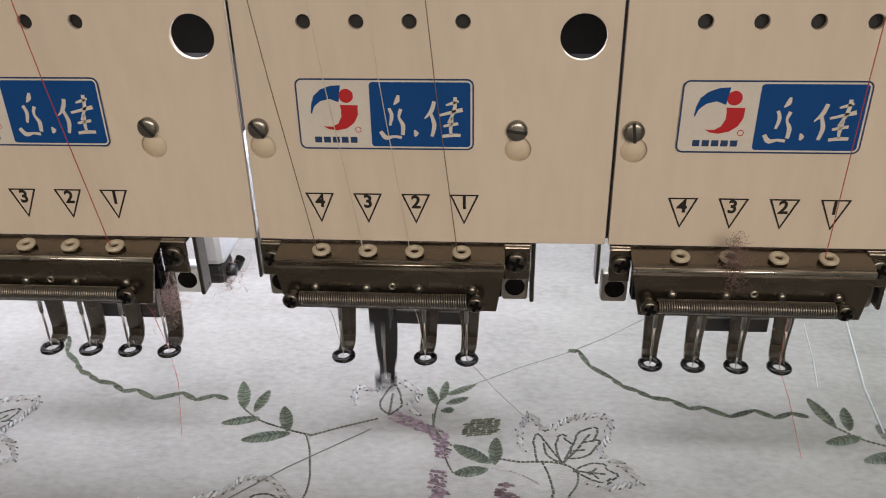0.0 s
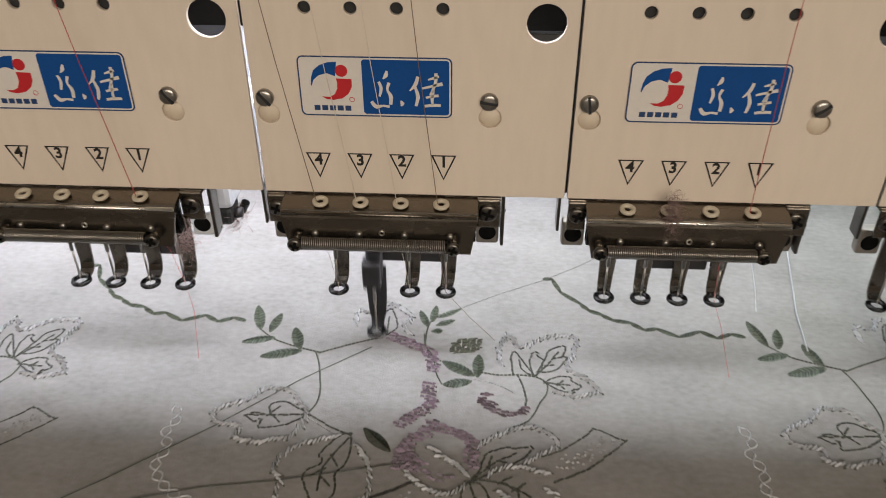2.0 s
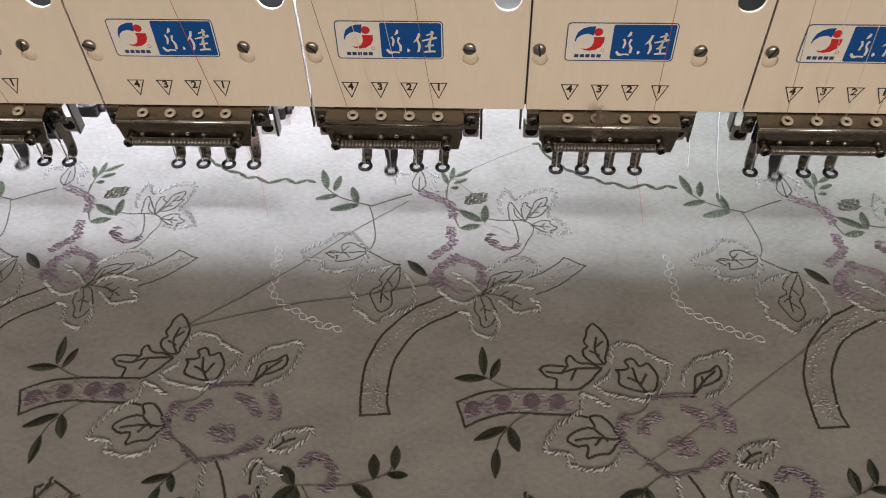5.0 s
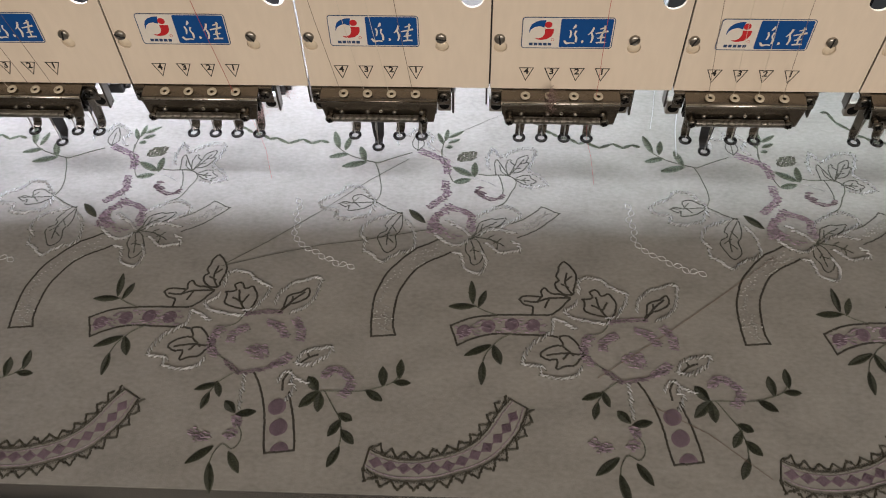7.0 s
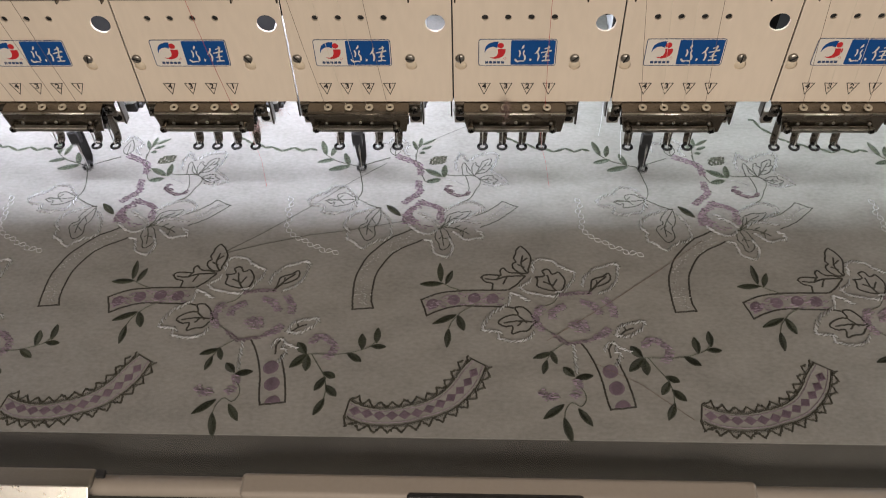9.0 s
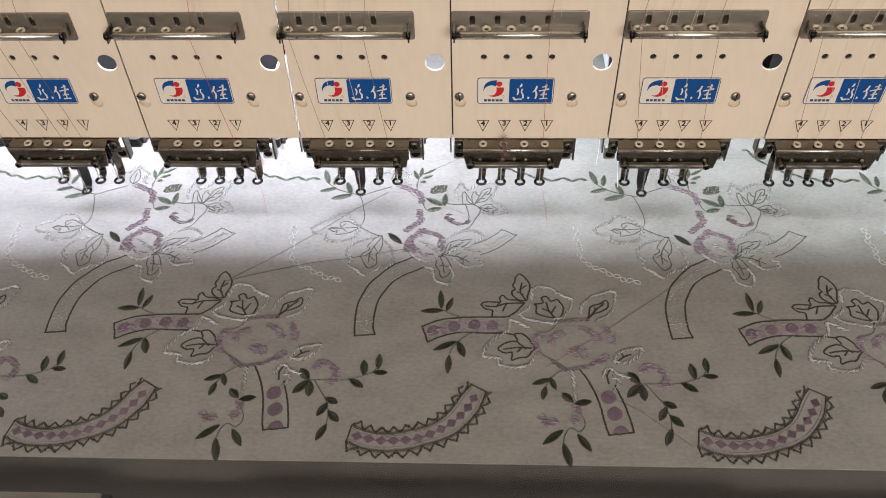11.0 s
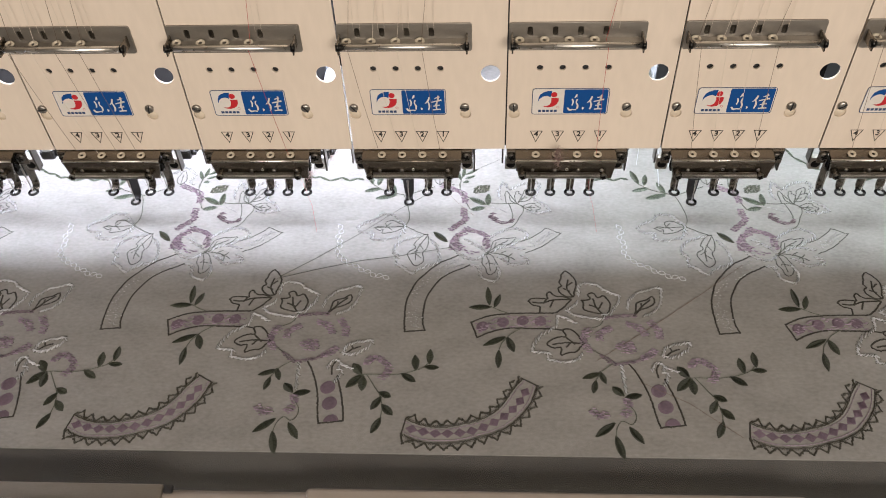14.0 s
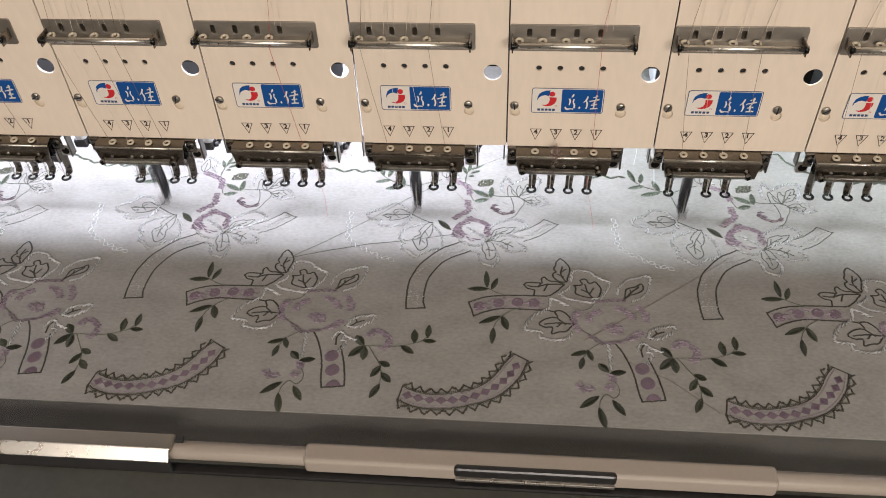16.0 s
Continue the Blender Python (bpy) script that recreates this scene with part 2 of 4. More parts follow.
def spline(pts, step, closed=False):
    """Points at even steps along a smooth curve through pts."""
    p = [Vector((*q, 0)) for q in pts]
    n = len(p)
    fine = []
    for i in range(n if closed else n - 1):
        a, b, c, d = (p[(i - 1) % n], p[i], p[(i + 1) % n], p[(i + 2) % n]) if closed else (p[max(i - 1, 0)], p[i], p[i + 1], p[min(i + 2, n - 1)])
        for k in range(16):
            t = k / 16
            fine.append(0.5 * ((2 * b) + (c - a) * t + (2 * a - 5 * b + 4 * c - d) * t * t + (3 * b - a - 3 * c + d) * t ** 3))
    fine.append(p[0] if closed else p[-1])
    out, left = [fine[0]], step
    for a, b in zip(fine, fine[1:]):
        d = (b - a).length
        while d > left and d > 0:
            a = a + (b - a) * (left / d)
            out.append(a.copy())
            d, left = (b - a).length, step
        left -= d
    return out


# ---- the room ----
def room():
    tagged(part("floor", rbox(-3.2, 3.4, -2.5, 2.2, -0.90, -0.85, 0), CONCRETE), kind="structure", label="grey concrete workshop floor", category="floor")
    tagged(part("ceiling", rbox(-3.2, 3.4, -2.5, 2.2, 2.10, 2.15, 0), PLASTER), kind="structure", label="pale plastered workshop ceiling", category="ceiling")
    tagged(part("wall_north", rbox(-3.2, 3.4, 2.2, 2.3, -0.85, 2.10, 0), PLASTER), kind="structure", label="pale plastered workshop wall", category="wall")
    tagged(part("wall_west", rbox(-3.3, -3.2, -2.5, 2.2, -0.85, 2.10, 0), PLASTER), kind="structure", label="pale plastered workshop wall", category="wall")
    tagged(part("wall_east", rbox(3.4, 3.5, -2.5, 2.2, -0.85, 2.10, 0), PLASTER), kind="structure", label="pale plastered workshop wall", category="wall")
    wall = cut_sheet([[(-3.2, -0.85), (3.4, -0.85), (3.4, 2.10), (-3.2, 2.10)], [(-1.3, 0.85), (1.5, 0.85), (1.5, 1.85), (-1.3, 1.85)]], 0.12, -2.44)
    tagged(link("wall_south", wall, PLASTER), kind="structure", label="pale plastered wall with a wide window", category="wall")


room()

# ---- embroidery heads ----
PITCH = 0.12
NEEDLE_X = [0.0230 + 0.0163 * k for k in range(4)]
WASHER_X = [0.0236 + 0.0159 * k for k in range(4)]
ACTIVE = 1
STROKES = []


def slotted_screw(name, x, z, r, turn, parent, y=0.0):
    m = Matrix.Translation((x, y, z)) @ pose(0, 0, 0, 90, 0, 0)
    bm = lathe([(r, 0), (r, 0.0012), (r * 0.93, 0.0017), (r * 0.6, 0.00205), (0.0001, 0.0022)], m, 24)
    s = part(name, smooth(bm), SCREW, parent, "slotted steel cheese-head screw")
    bm = rbox(-r * 0.97, r * 0.97, -0.0024, -0.0016, -0.00050, 0.00050, 0)
    bmesh.ops.transform(bm, matrix=Matrix.Translation((x, y, z)) @ pose(0, 0, 0, 0, turn, 0), verts=bm.verts)
    part("slot", bm, BLACK, s, "dark screwdriver slot")
    return s


def cross_screw(x, y, z, r, parent):
    m = Matrix.Translation((x, y, z)) @ pose(0, 0, 0, 90, 0, 0)
    bm = lathe([(r, 0), (r, 0.0007), (r * 0.95, 0.0011), (r * 0.8, 0.0014), (r * 0.45, 0.0016), (0.0001, 0.00165)], m, 24)
    s = part("screw", smooth(bm), DARK_SCREW, parent, "pan-head steel screw with a cross recess")
    bm = rbox(-r * 0.66, r * 0.66, -0.0021, -0.0008, -0.00055, 0.00055, 0)
    rbox(-0.00055, 0.00055, -0.00206, -0.0008, -r * 0.66, r * 0.66, 0, bm)
    bmesh.ops.transform(bm, matrix=Matrix.Translation((x, y, z)) @ pose(0, 0, 0, 0, 20, 0), verts=bm.verts)
    part("cross_slot", bm, RECESS_SHADE, s, "dark cross slot")


def coil(p0, p1, r, wire, turns, n=9):
    p0, p1 = Vector(p0), Vector(p1)
    k = turns * n
    pts = [p0.lerp(p1, i / k) + Vector((0, r * math.cos(i * math.tau / n), r * math.sin(i * math.tau / n))) for i in range(k + 1)]
    return tube(pts, wire, 4)


def brush(pts, widths):
    """A brush stroke: a flat ribbon of changing width, as loops for cut_sheet."""
    c = spline(pts, 0.0006)
    left, right = [], []
    for i, p in enumerate(c):
        d = (c[min(i + 1, len(c) - 1)] - c[max(i - 1, 0)]).normalized()
        t = i / max(len(c) - 1, 1) * (len(widths) - 1)
        k = min(int(t), len(widths) - 2)
        w = widths[k] + (widths[k + 1] - widths[k]) * (t - k)
        left.append((p.x - d.y * w, p.y + d.x * w))
        right.append((p.x + d.y * w, p.y - d.x * w))
    return left + right[::-1]


def arc_band(cx, cy, r0, r1, a0, a1, n=16, shift=(0, 0)):
    """A crescent between two arcs."""
    a = [radians(a0 + (a1 - a0) * i / n) for i in range(n + 1)]
    return [(cx + r1 * math.cos(t), cy + r1 * math.sin(t)) for t in a] + [(cx + shift[0] + r0 * math.cos(t), cy + shift[1] + r0 * math.sin(t)) for t in a[::-1]]


def badge(parent):
    x0, x1, z0, z1 = 0.0188, 0.0752, 0.1235, 0.1470
    plate = link("badge", cut_sheet([rounded(x0, x1, z0, z1, 0.0022)], 0.0003, -0.0004), WHITE_PRINT, parent, "white and blue printed maker's badge")
    rim = [rounded(x0, x1, z0, z1, 0.0022), rounded(x0 + 0.0005, x1 - 0.0005, z0 + 0.0005, z1 - 0.0005, 0.0018)]
    link("border", cut_sheet(rim, 0.0001, -0.00060), NAVY, plate, "thin navy border line")
    link("blue_field", cut_sheet([rounded(0.0423, x1 - 0.0011, z0 + 0.0011, z1 - 0.0011, 0.0011)], 0.0001, -0.00060), BLUE, plate, "solid blue printed field")
    blue = [(0.0232, 0.1357), (0.0235, 0.1385), (0.0245, 0.1414), (0.0268, 0.1434), (0.0300, 0.1446), (0.0332, 0.1448), (0.0324, 0.1393), (0.0295, 0.1404), (0.0265, 0.1396), (0.0244, 0.1378), (0.0235, 0.1354)]
    link("crescent", cut_sheet([blue], 0.0001, -0.00060), BLUE, plate, "blue crescent shape")
    link("red_dot", cut_sheet([circle(0.0348, 0.1414, 0.0023, 22)], 0.0001, -0.00060), RED, plate, "red round dot")
    red = [(0.0327, 0.1384), (0.0384, 0.1383), (0.0383, 0.1352), (0.0370, 0.1325), (0.0345, 0.1306), (0.0312, 0.1299), (0.0286, 0.1303), (0.0271, 0.1312), (0.0298, 0.1311), (0.0318, 0.1322), (0.0329, 0.1345), (0.0330, 0.1366)]
    link("red_hook", cut_sheet([red], 0.0001, -0.00060), RED, plate, "red hook shape")
    link("small_mark", cut_sheet([circle(0.0381, 0.1302, 0.0010, 16), circle(0.0381, 0.1302, 0.0008, 16)], 0.0001, -0.00060), RED, plate)
    for i in range(5):
        x = 0.0238 + i * 0.00290
        link("bar", cut_sheet([[(x, 0.1257), (x + 0.0022, 0.1257), (x + 0.0022, 0.1277), (x, 0.1277)]], 0.0001, -0.00060), NAVY, plate)
    strokes = [
        ([(0.0514, 0.1418), (0.0510, 0.1400), (0.0497, 0.1384)], [0.0004, 0.0008, 0.0002]),
        ([(0.0483, 0.1375), (0.0491, 0.1350), (0.0484, 0.1316)], [0.0005, 0.0006, 0.0004]),
        ([(0.0521, 0.1372), (0.0514, 0.1345), (0.0526, 0.1318), (0.0524, 0.1284)], [0.0006, 0.0004, 0.0007, 0.0006]),
        ([(0.0453, 0.1297), (0.0470, 0.1276), (0.0496, 0.1280), (0.0525, 0.1276)], [0.0006, 0.0008, 0.0004, 0.0005]),
        ([(0.0562, 0.1302), (0.0568, 0.1290), (0.0562, 0.1281)], [0.0002, 0.0008, 0.0003]),
        ([(0.0627, 0.1398), (0.0617, 0.1366), (0.0594, 0.1340)], [0.0006, 0.0007, 0.0002]),
        ([(0.0616, 0.1357), (0.0626, 0.1320), (0.0618, 0.1281)], [0.0005, 0.0007, 0.0005]),
        ([(0.0641, 0.1352), (0.0680, 0.1362), (0.0718, 0.1372)], [0.0004, 0.0005, 0.0007]),
        ([(0.0693, 0.1412), (0.0690, 0.1370), (0.0668, 0.1322)], [0.0006, 0.0006, 0.0003]),
        ([(0.0684, 0.1346), (0.0678, 0.1310), (0.0680, 0.1286)], [0.0004, 0.0006, 0.0004]),
        ([(0.0650, 0.1282), (0.0680, 0.1286), (0.0712, 0.1286)], [0.0005, 0.0006, 0.0005]),
        ([(0.0655, 0.1316), (0.0682, 0.1322), (0.0708, 0.1326)], [0.0004, 0.0005, 0.0005]),
        ([(0.0664, 0.1386), (0.0688, 0.1394), (0.0706, 0.1400)], [0.0003, 0.0005, 0.0004]),
    ]
    for p, w in strokes:
        link("brush_stroke", cut_sheet([brush(p, w)], 0.0001, -0.00072), WHITE_PRINT, plate)


def presser_foot(x, parent, name="presser_foot", metal=None):
    """A blackened ring foot on a flat tapered shank."""
    yr, zr = 0.0160, 0.0290
    bm = bmesh.new()
    k = 1.25 if metal else 1.0
    prof = [(0.0039 * k, 0.0615, 0.0236), (0.0037 * k, 0.046, 0.0236), (0.0032 * k, 0.0345, 0.0236), (0.0031, 0.0312, 0.0228), (0.0030, 0.0296, 0.0210), (0.0029, 0.0292, 0.0188)]
    lean = [0.0012, 0.0011, 0.0009, 0.0007, 0.0004, 0.0001]
    rows = []
    for i, (w, z, y) in enumerate(prof):
        a, b = prof[max(i - 1, 0)], prof[min(i + 1, len(prof) - 1)]
        d = Vector((0, b[2] - a[2], b[1] - a[1])).normalized()
        nrm = Vector((0, d.z, -d.y)) * 0.0007
        c = Vector((x + (0 if metal else lean[i]), y, z))
        rows.append([bm.verts.new(c + Vector((s * w, 0, 0)) + k * nrm) for s, k in ((-1, 1), (1, 1), (1, -1), (-1, -1))])
    for a, b in zip(rows, rows[1:]):
        for i in range(4):
            bm.faces.new((a[i], a[(i + 1) % 4], b[(i + 1) % 4], b[i]))
    bm.faces.new(rows[0][::-1])
    bm.faces.new(rows[-1])
    bmesh.ops.recalc_face_normals(bm, faces=bm.faces)
    bmesh.ops.bevel(bm, geom=[e for e in bm.edges if abs((e.verts[0].co - e.verts[1].co).normalized().x) < 0.3], offset=0.00025, segments=1, affect="EDGES")
    f = part(name, bm, metal or FOOT_STEEL, parent, "steel presser foot with a flat shank")
    part("foot_ring", smooth(ring((x, yr, zr), (0, 0, 1), 0.0047, 0.0023, 0.0018)), DARK_STEEL, f, "blackened steel ring")
    return f


def needle(x, parent):
    bm = rod((x, 0.0165, 0.066), (x, 0.0160, 0.046), 0.00085, 0.00085, 10)
    rod((x, 0.0160, 0.046), (x, 0.0160, 0.033), 0.0005, 0.00045, 8, bm)
    rod((x, 0.0160, 0.033), (x, 0.0160, 0.0285), 0.00045, 0.0001, 8, bm)
    part("needle", smooth(bm), SCREW, parent, "thin bright steel needle")


def thread_run(name, points, material, parent, r=0.00016):
    part(name, tube(points, r, 5), material, parent)


def lint_clump(parent, centre, size, count, seed, name="lint"):
    rnd = random.Random(seed)
    bm = bmesh.new()
    for _ in range(count):
        p = Vector(centre) + Vector([rnd.gauss(0, s) for s in size])
        d = Vector([rnd.gauss(0, 1) for _ in range(3)]).normalized()
        e = Vector([rnd.gauss(0, 1) for _ in range(3)]).normalized()
        l = rnd.uniform(0.002, 0.006)
        tube([p, p + d * l * 0.5, p + d * l * 0.7 + e * l * 0.4, p + d * l * 0.6 + e * l * 0.8], 0.00005, 3, bm)
    part(name, bm, LINT, parent, "pinkish fluff of loose thread ends")


def guide_bracket(parent):
    """Steel thread guide at the top of the panel: slotted plate, shelf with eyelets, and a rod before it."""
    slot_x = [0.0149 + 0.0173 * k for k in range(4)]
    slots = [rounded(x - 0.0018, x + 0.0018, 0.1918, 0.1988, 0.0012, 3) for x in slot_x]
    plate = link("guide_plate", cut_sheet([rounded(0.0004, 0.0948, 0.1800, 0.2020, 0.0018)] + slots, 0.0014, -0.0009, 0.0002), PLATE_STEEL, parent, "brushed steel thread guide plate with four slots")
    for x in slot_x:
        # dark sheet between plate and panel imitates the shaded depth of the slot
        part("slot_shade", rbox(x - 0.0022, x + 0.0022, -0.00018, -0.00004, 0.1912, 0.1994, 0), DARK_SCREW, plate, "dark sheet that stands for the shade in a slot")
    part("guide_shelf", rbox(0.0030, 0.0915, -0.0112, -0.0016, 0.1893, 0.1903, 0.0003), PLATE_STEEL, plate)
    part("guide_rod", smooth(rod((0.0030, -0.0136, 0.1914), (0.0918, -0.0136, 0.1914), 0.0022, n=20)), BRIGHT, plate, "bright polished guide rod")
    for x in (0.0026, 0.0914):
        part("rod_bracket", rbox(x - 0.0006, x + 0.0006, -0.0158, -0.0016, 0.1862, 0.1950, 0.0005), STEEL, plate)
        part("rod_screw", smooth(rod((x - 0.0014, -0.0136, 0.1914), (x + 0.0014, -0.0136, 0.1914), 0.0030, n=14)), DARK_STEEL, plate)
    for k in range(4):
        part("guide_eyelet", smooth(ring((0.0075 + 0.0171 * k, -0.0062, 0.1912), (0, -0.25, 1), 0.0034, 0.0014, 0.0018)), WASHER, plate, "ivory ceramic thread eyelet")


def embroidery_head(n):
    head = thing("embroidery_head", (n * PITCH, 0, 0), "embroidery machine head with cream panel, spring and presser feet", "embroidery head", "heads of the embroidery machine")
    top = 0.36
    left = 0.0008 if n == 0 else 0.0005
    loops = [[(left, 0.0896), (0.1195, 0.0896), (0.1195, top), (left, top)]]
    loops += [circle(0.0232 + 0.0162 * k, 0.1643, 0.0023, 18) for k in range(4)] + [circle(0.1080, 0.1598, 0.0070, 36)]
    loops += [circle(x, 0.1236, 0.0042, 24) for x in (0.0060, 0.0893)]
    panel = link("front_panel", cut_sheet(loops, 0.0020, 0.0010, 0.00025), CREAM, head, "cream enamelled sheet steel front panel")
    for k in range(4):
        # black sheet in place of the shade inside each thread hole
        part("hole_shade", rbox(0.0232 + 0.0162 * k - 0.004, 0.0232 + 0.0162 * k + 0.004, 0.0026, 0.0036, 0.158, 0.170, 0), BLACK, panel, "black sheet that stands for the shade in a thread hole")
    for x, turn in ((0.0054, 52 + 31 * n), (0.0888, 8 - 47 * n)):
        part("keyhole", smooth(lathe([(0.0047, 0), (0.0047, 0.0010), (0.0001, 0.0010)], Matrix.Translation((x + 0.0005, 0.0022, 0.1236)) @ pose(0, 0, 0, 90, 0, 0), 24)), CREAM_BACK, panel, "cream keyhole recess below the screw")
        slotted_screw("panel_screw", x, 0.1303, 0.0034, turn, head)
    if n != -1:
        # added black strip: stops light in the joint and draws its shade
        part("gap_shade", rbox(0.1160, 0.1240, 0.0040, 0.0055, 0.0900, 0.3600, 0), BLACK, panel, "black strip that stands for the shade in the panel joint")
    # added black sheet: imitates the dark interior seen through the round opening
    part("opening_shade", rbox(0.0870, 0.1190, 0.0300, 0.0312, 0.118 if n >= 2 else 0.1465, 0.1760, 0), RECESS_SHADE, head, "added black sheet that keeps the round opening dark")
    badge(head)
    for k in range(4):
        x = 0.0233 + 0.0162 * k
        tri = [(x - 0.0048, 0.1075), (x + 0.0050, 0.1075), (x, 0.0964)]
        inner = [(x - 0.0039, 0.1070), (x + 0.0041, 0.1070), (x, 0.0976)]
        mark = link("needle_mark", cut_sheet([tri, inner], 0.0001, -0.00012), INK, head, "black printed triangle with a numeral")
        link("numeral", digit(str(4 - k), 0.0064, x + 0.0001, -0.00010, 0.1043), INK, mark)
    guide_bracket(head)
    # case under the panel
    bm = bmesh.new()
    prof = [(0.004, 0.0894), (-0.0078, 0.0873), (-0.0090, 0.0869), (-0.0099, 0.0862), (-0.0105, 0.0853), (-0.0108, 0.0842), (-0.0112, 0.0690), (-0.0098, 0.0690), (-0.0094, 0.0835), (-0.0086, 0.0850), (0.004, 0.0878)]
    sides = []
    for x, xf in ((0.0080, 0.0110), (0.0858, 0.0832)):
        sides.append([bm.verts.new((xf if z < 0.072 else x, y, z)) for y, z in prof])
    k = len(prof)
    for i in range(k):
        bm.faces.new((sides[0][i], sides[0][(i + 1) % k], sides[1][(i + 1) % k], sides[1][i]))
    bm.faces.new(sides[0])
    bm.faces.new(sides[1][::-1])
    bmesh.ops.recalc_face_normals(bm, faces=bm.faces)
    cover = part("needle_case_cover", bm, STEEL, head, "bent nickel-plated steel cover plate")
    # highlight of the bend built as a bright rod, duller on head 0
    part("fold_highlight", smooth(rod((0.0082, -0.01015, 0.08590), (0.0856, -0.01015, 0.08590), 0.00085, n=12)), STEEL if n == 0 else BRIGHT, cover, "thin rod that stands for the highlight on the fold")
    for x0, x1 in ((0.0012, 0.0084), (0.0854, 0.0946)):
        part("cover_tab", rbox(x0, x1, -0.0022, -0.0006, 0.0762, 0.0892, 0.0006), STEEL, cover)
        part("cover_shelf", rbox(x0, x1, -0.0006, 0.004, 0.0878, 0.0893, 0.0003), STEEL, cover)
    for x in (0.0215, 0.0390, 0.0570, 0.0750):
        part("rivet", smooth(lathe([(0.0015, 0), (0.0014, 0.0006), (0.0009, 0.001), (0.0001, 0.0011)], Matrix.Translation((x, -0.0110, 0.0772)) @ pose(0, 0, 0, 90, 0, 0), 12)), SCREW, cover)
    part("threaded_hole", smooth(ring((0.0480, -0.0111, 0.0780), (0, 1, 0), 0.0013, 0.0007, 0.0006, 14)), BRIGHT, cover)
    spring = part("tension_spring", coil((0.0165, -0.0142, 0.0745), (0.0735, -0.0142, 0.0745), 0.0024, 0.00032, 72), SCREW, head, "long steel coil spring")
    part("spring_core", smooth(rod((0.0160, -0.0142, 0.0745), (0.0740, -0.0142, 0.0745), 0.0018, n=12)), DARK_STEEL, spring)
    for x in (0.0137, 0.0763):
        cross_screw(x, -0.0150, 0.0742, 0.0029, head)
        part("spring_post", smooth(rod((x, -0.0150, 0.0742), (x, -0.0105, 0.0742), 0.0021, n=14)), STEEL, head)
    cross_screw(0.0050, -0.0022, 0.0833, 0.0034, head)
    cross_screw(0.0897, -0.0022, 0.0833, 0.0038, head)
    for x in (0.0050, 0.0897):
        m = Matrix.Translation((x, 0.0052, 0.0690))
        part("guide_block", rbox(x - 0.0047, x + 0.0047, 0.0055, 0.0110, 0.0632, 0.0752, 0.0012), GREY_CAST if n == -1 else PLATE_STEEL, head, "steel guide block with a dark bore")
        part("bore", smooth(lathe([(0.0036, 0), (0.0036, 0.0002), (0.0001, 0.00025)], Matrix.Translation((x, 0.0055, 0.0690)) @ pose(0, 0, 0, 90, 0, 0), 22)), RECESS_SHADE, head, "dark bore")
    for x0, x1, z0 in ((-0.0024, -0.0012, 0.0720), (0.0950, 0.0965, 0.0640)):
        part("side_plate", rbox(x0, x1, 0.0030, 0.0110, z0, 0.0893, 0.0005), DARK_SCREW, head, "steel side plate of the needle case")
    part("case_body", rbox(0.0090, 0.0850, -0.0060, -0.0010, 0.0715, 0.0870, 0.0005), DARK_STEEL, head, "dark steel needle case body")
    part("stop_bar", rbox(0.0400, 0.0700, 0.0295, 0.0320, 0.0355, 0.0425, 0.0008), BLACK, head, "black rubber stop bar")
    part("bar_hanger", rbox(0.0590, 0.0650, 0.0280, 0.0330, 0.0440, 0.0640, 0.0006), DARK_STEEL, head)
    part("bar_hanger", rbox(0.0300, 0.0360, 0.0280, 0.0330, 0.0440, 0.0640, 0.0006), DARK_STEEL, head)
    arm = part("head_arm", rbox(0.0120, 0.0860, 0.1130, 0.1500, 0.0700, 0.3500, 0.004), GREY_CAST, head, "grey painted cast arm behind the needle case")
    # black sheet added so the arm looks unlit through the round openings
    part("arm_dark_face", rbox(0.0135, 0.0845, 0.1100, 0.1129, 0.0720, 0.3400, 0.001), BLACK, arm, "added black sheet that keeps the front of the arm dark")
    part("arm_nose", rbox(0.0835, 0.0940, 0.0330, 0.1200, 0.0585, 0.0890, 0.003), GREY_CAST, arm)
    part("trimmer_block", rbox(0.0800, 0.0925, 0.0345, 0.0480, 0.0490, 0.0584, 0.0022), BLACK, head, "black thread trimmer block")
    part("trimmer_knob", smooth(rod((0.0925, 0.0400, 0.0535), (0.0960, 0.0400, 0.0535), 0.0030, 0.0024, 12)), BLACKENED, head, "dark round knob")
    part("port", smooth(rod((0.0940, 0.0410, 0.0810), (0.0943, 0.0410, 0.0810), 0.0030, n=16)), BLACK, arm, "dark round port")
    bm = tube([(0.080, 0.048, 0.052), (0.088, 0.046, 0.049), (0.0945, 0.045, 0.052), (0.0965, 0.045, 0.056)], 0.0022, 8)
    part("take_up_lever", bm, BLACK, head, "black thread trimming lever")
    for k in range(4):
        part("thread_eyelet", smooth(ring((WASHER_X[k], -0.0060, 0.0890), (0, -0.17, 1), 0.0032, 0.0013, 0.0016)), WASHER, head, "ivory ceramic thread eyelet")
        moving = n % 2 == 0 and k == ACTIVE
        f = presser_foot(NEEDLE_X[k], head, "working_foot" if moving else "presser_foot", BLACKENED if moving else None)
        needle(NEEDLE_X[k], f if moving else head)
        if moving:
            part("needle_bar", smooth(rod((NEEDLE_X[k], 0.0205, 0.058), (NEEDLE_X[k], 0.0205, 0.098), 0.0038, n=14)), BLACKENED, f, "round steel needle bar")
            part("needle_clamp", rbox(NEEDLE_X[k] - 0.0052, NEEDLE_X[k] + 0.0030, 0.0150, 0.0222, 0.0540, 0.0680, 0.0010), BLACKENED, f, "dark steel needle clamp")
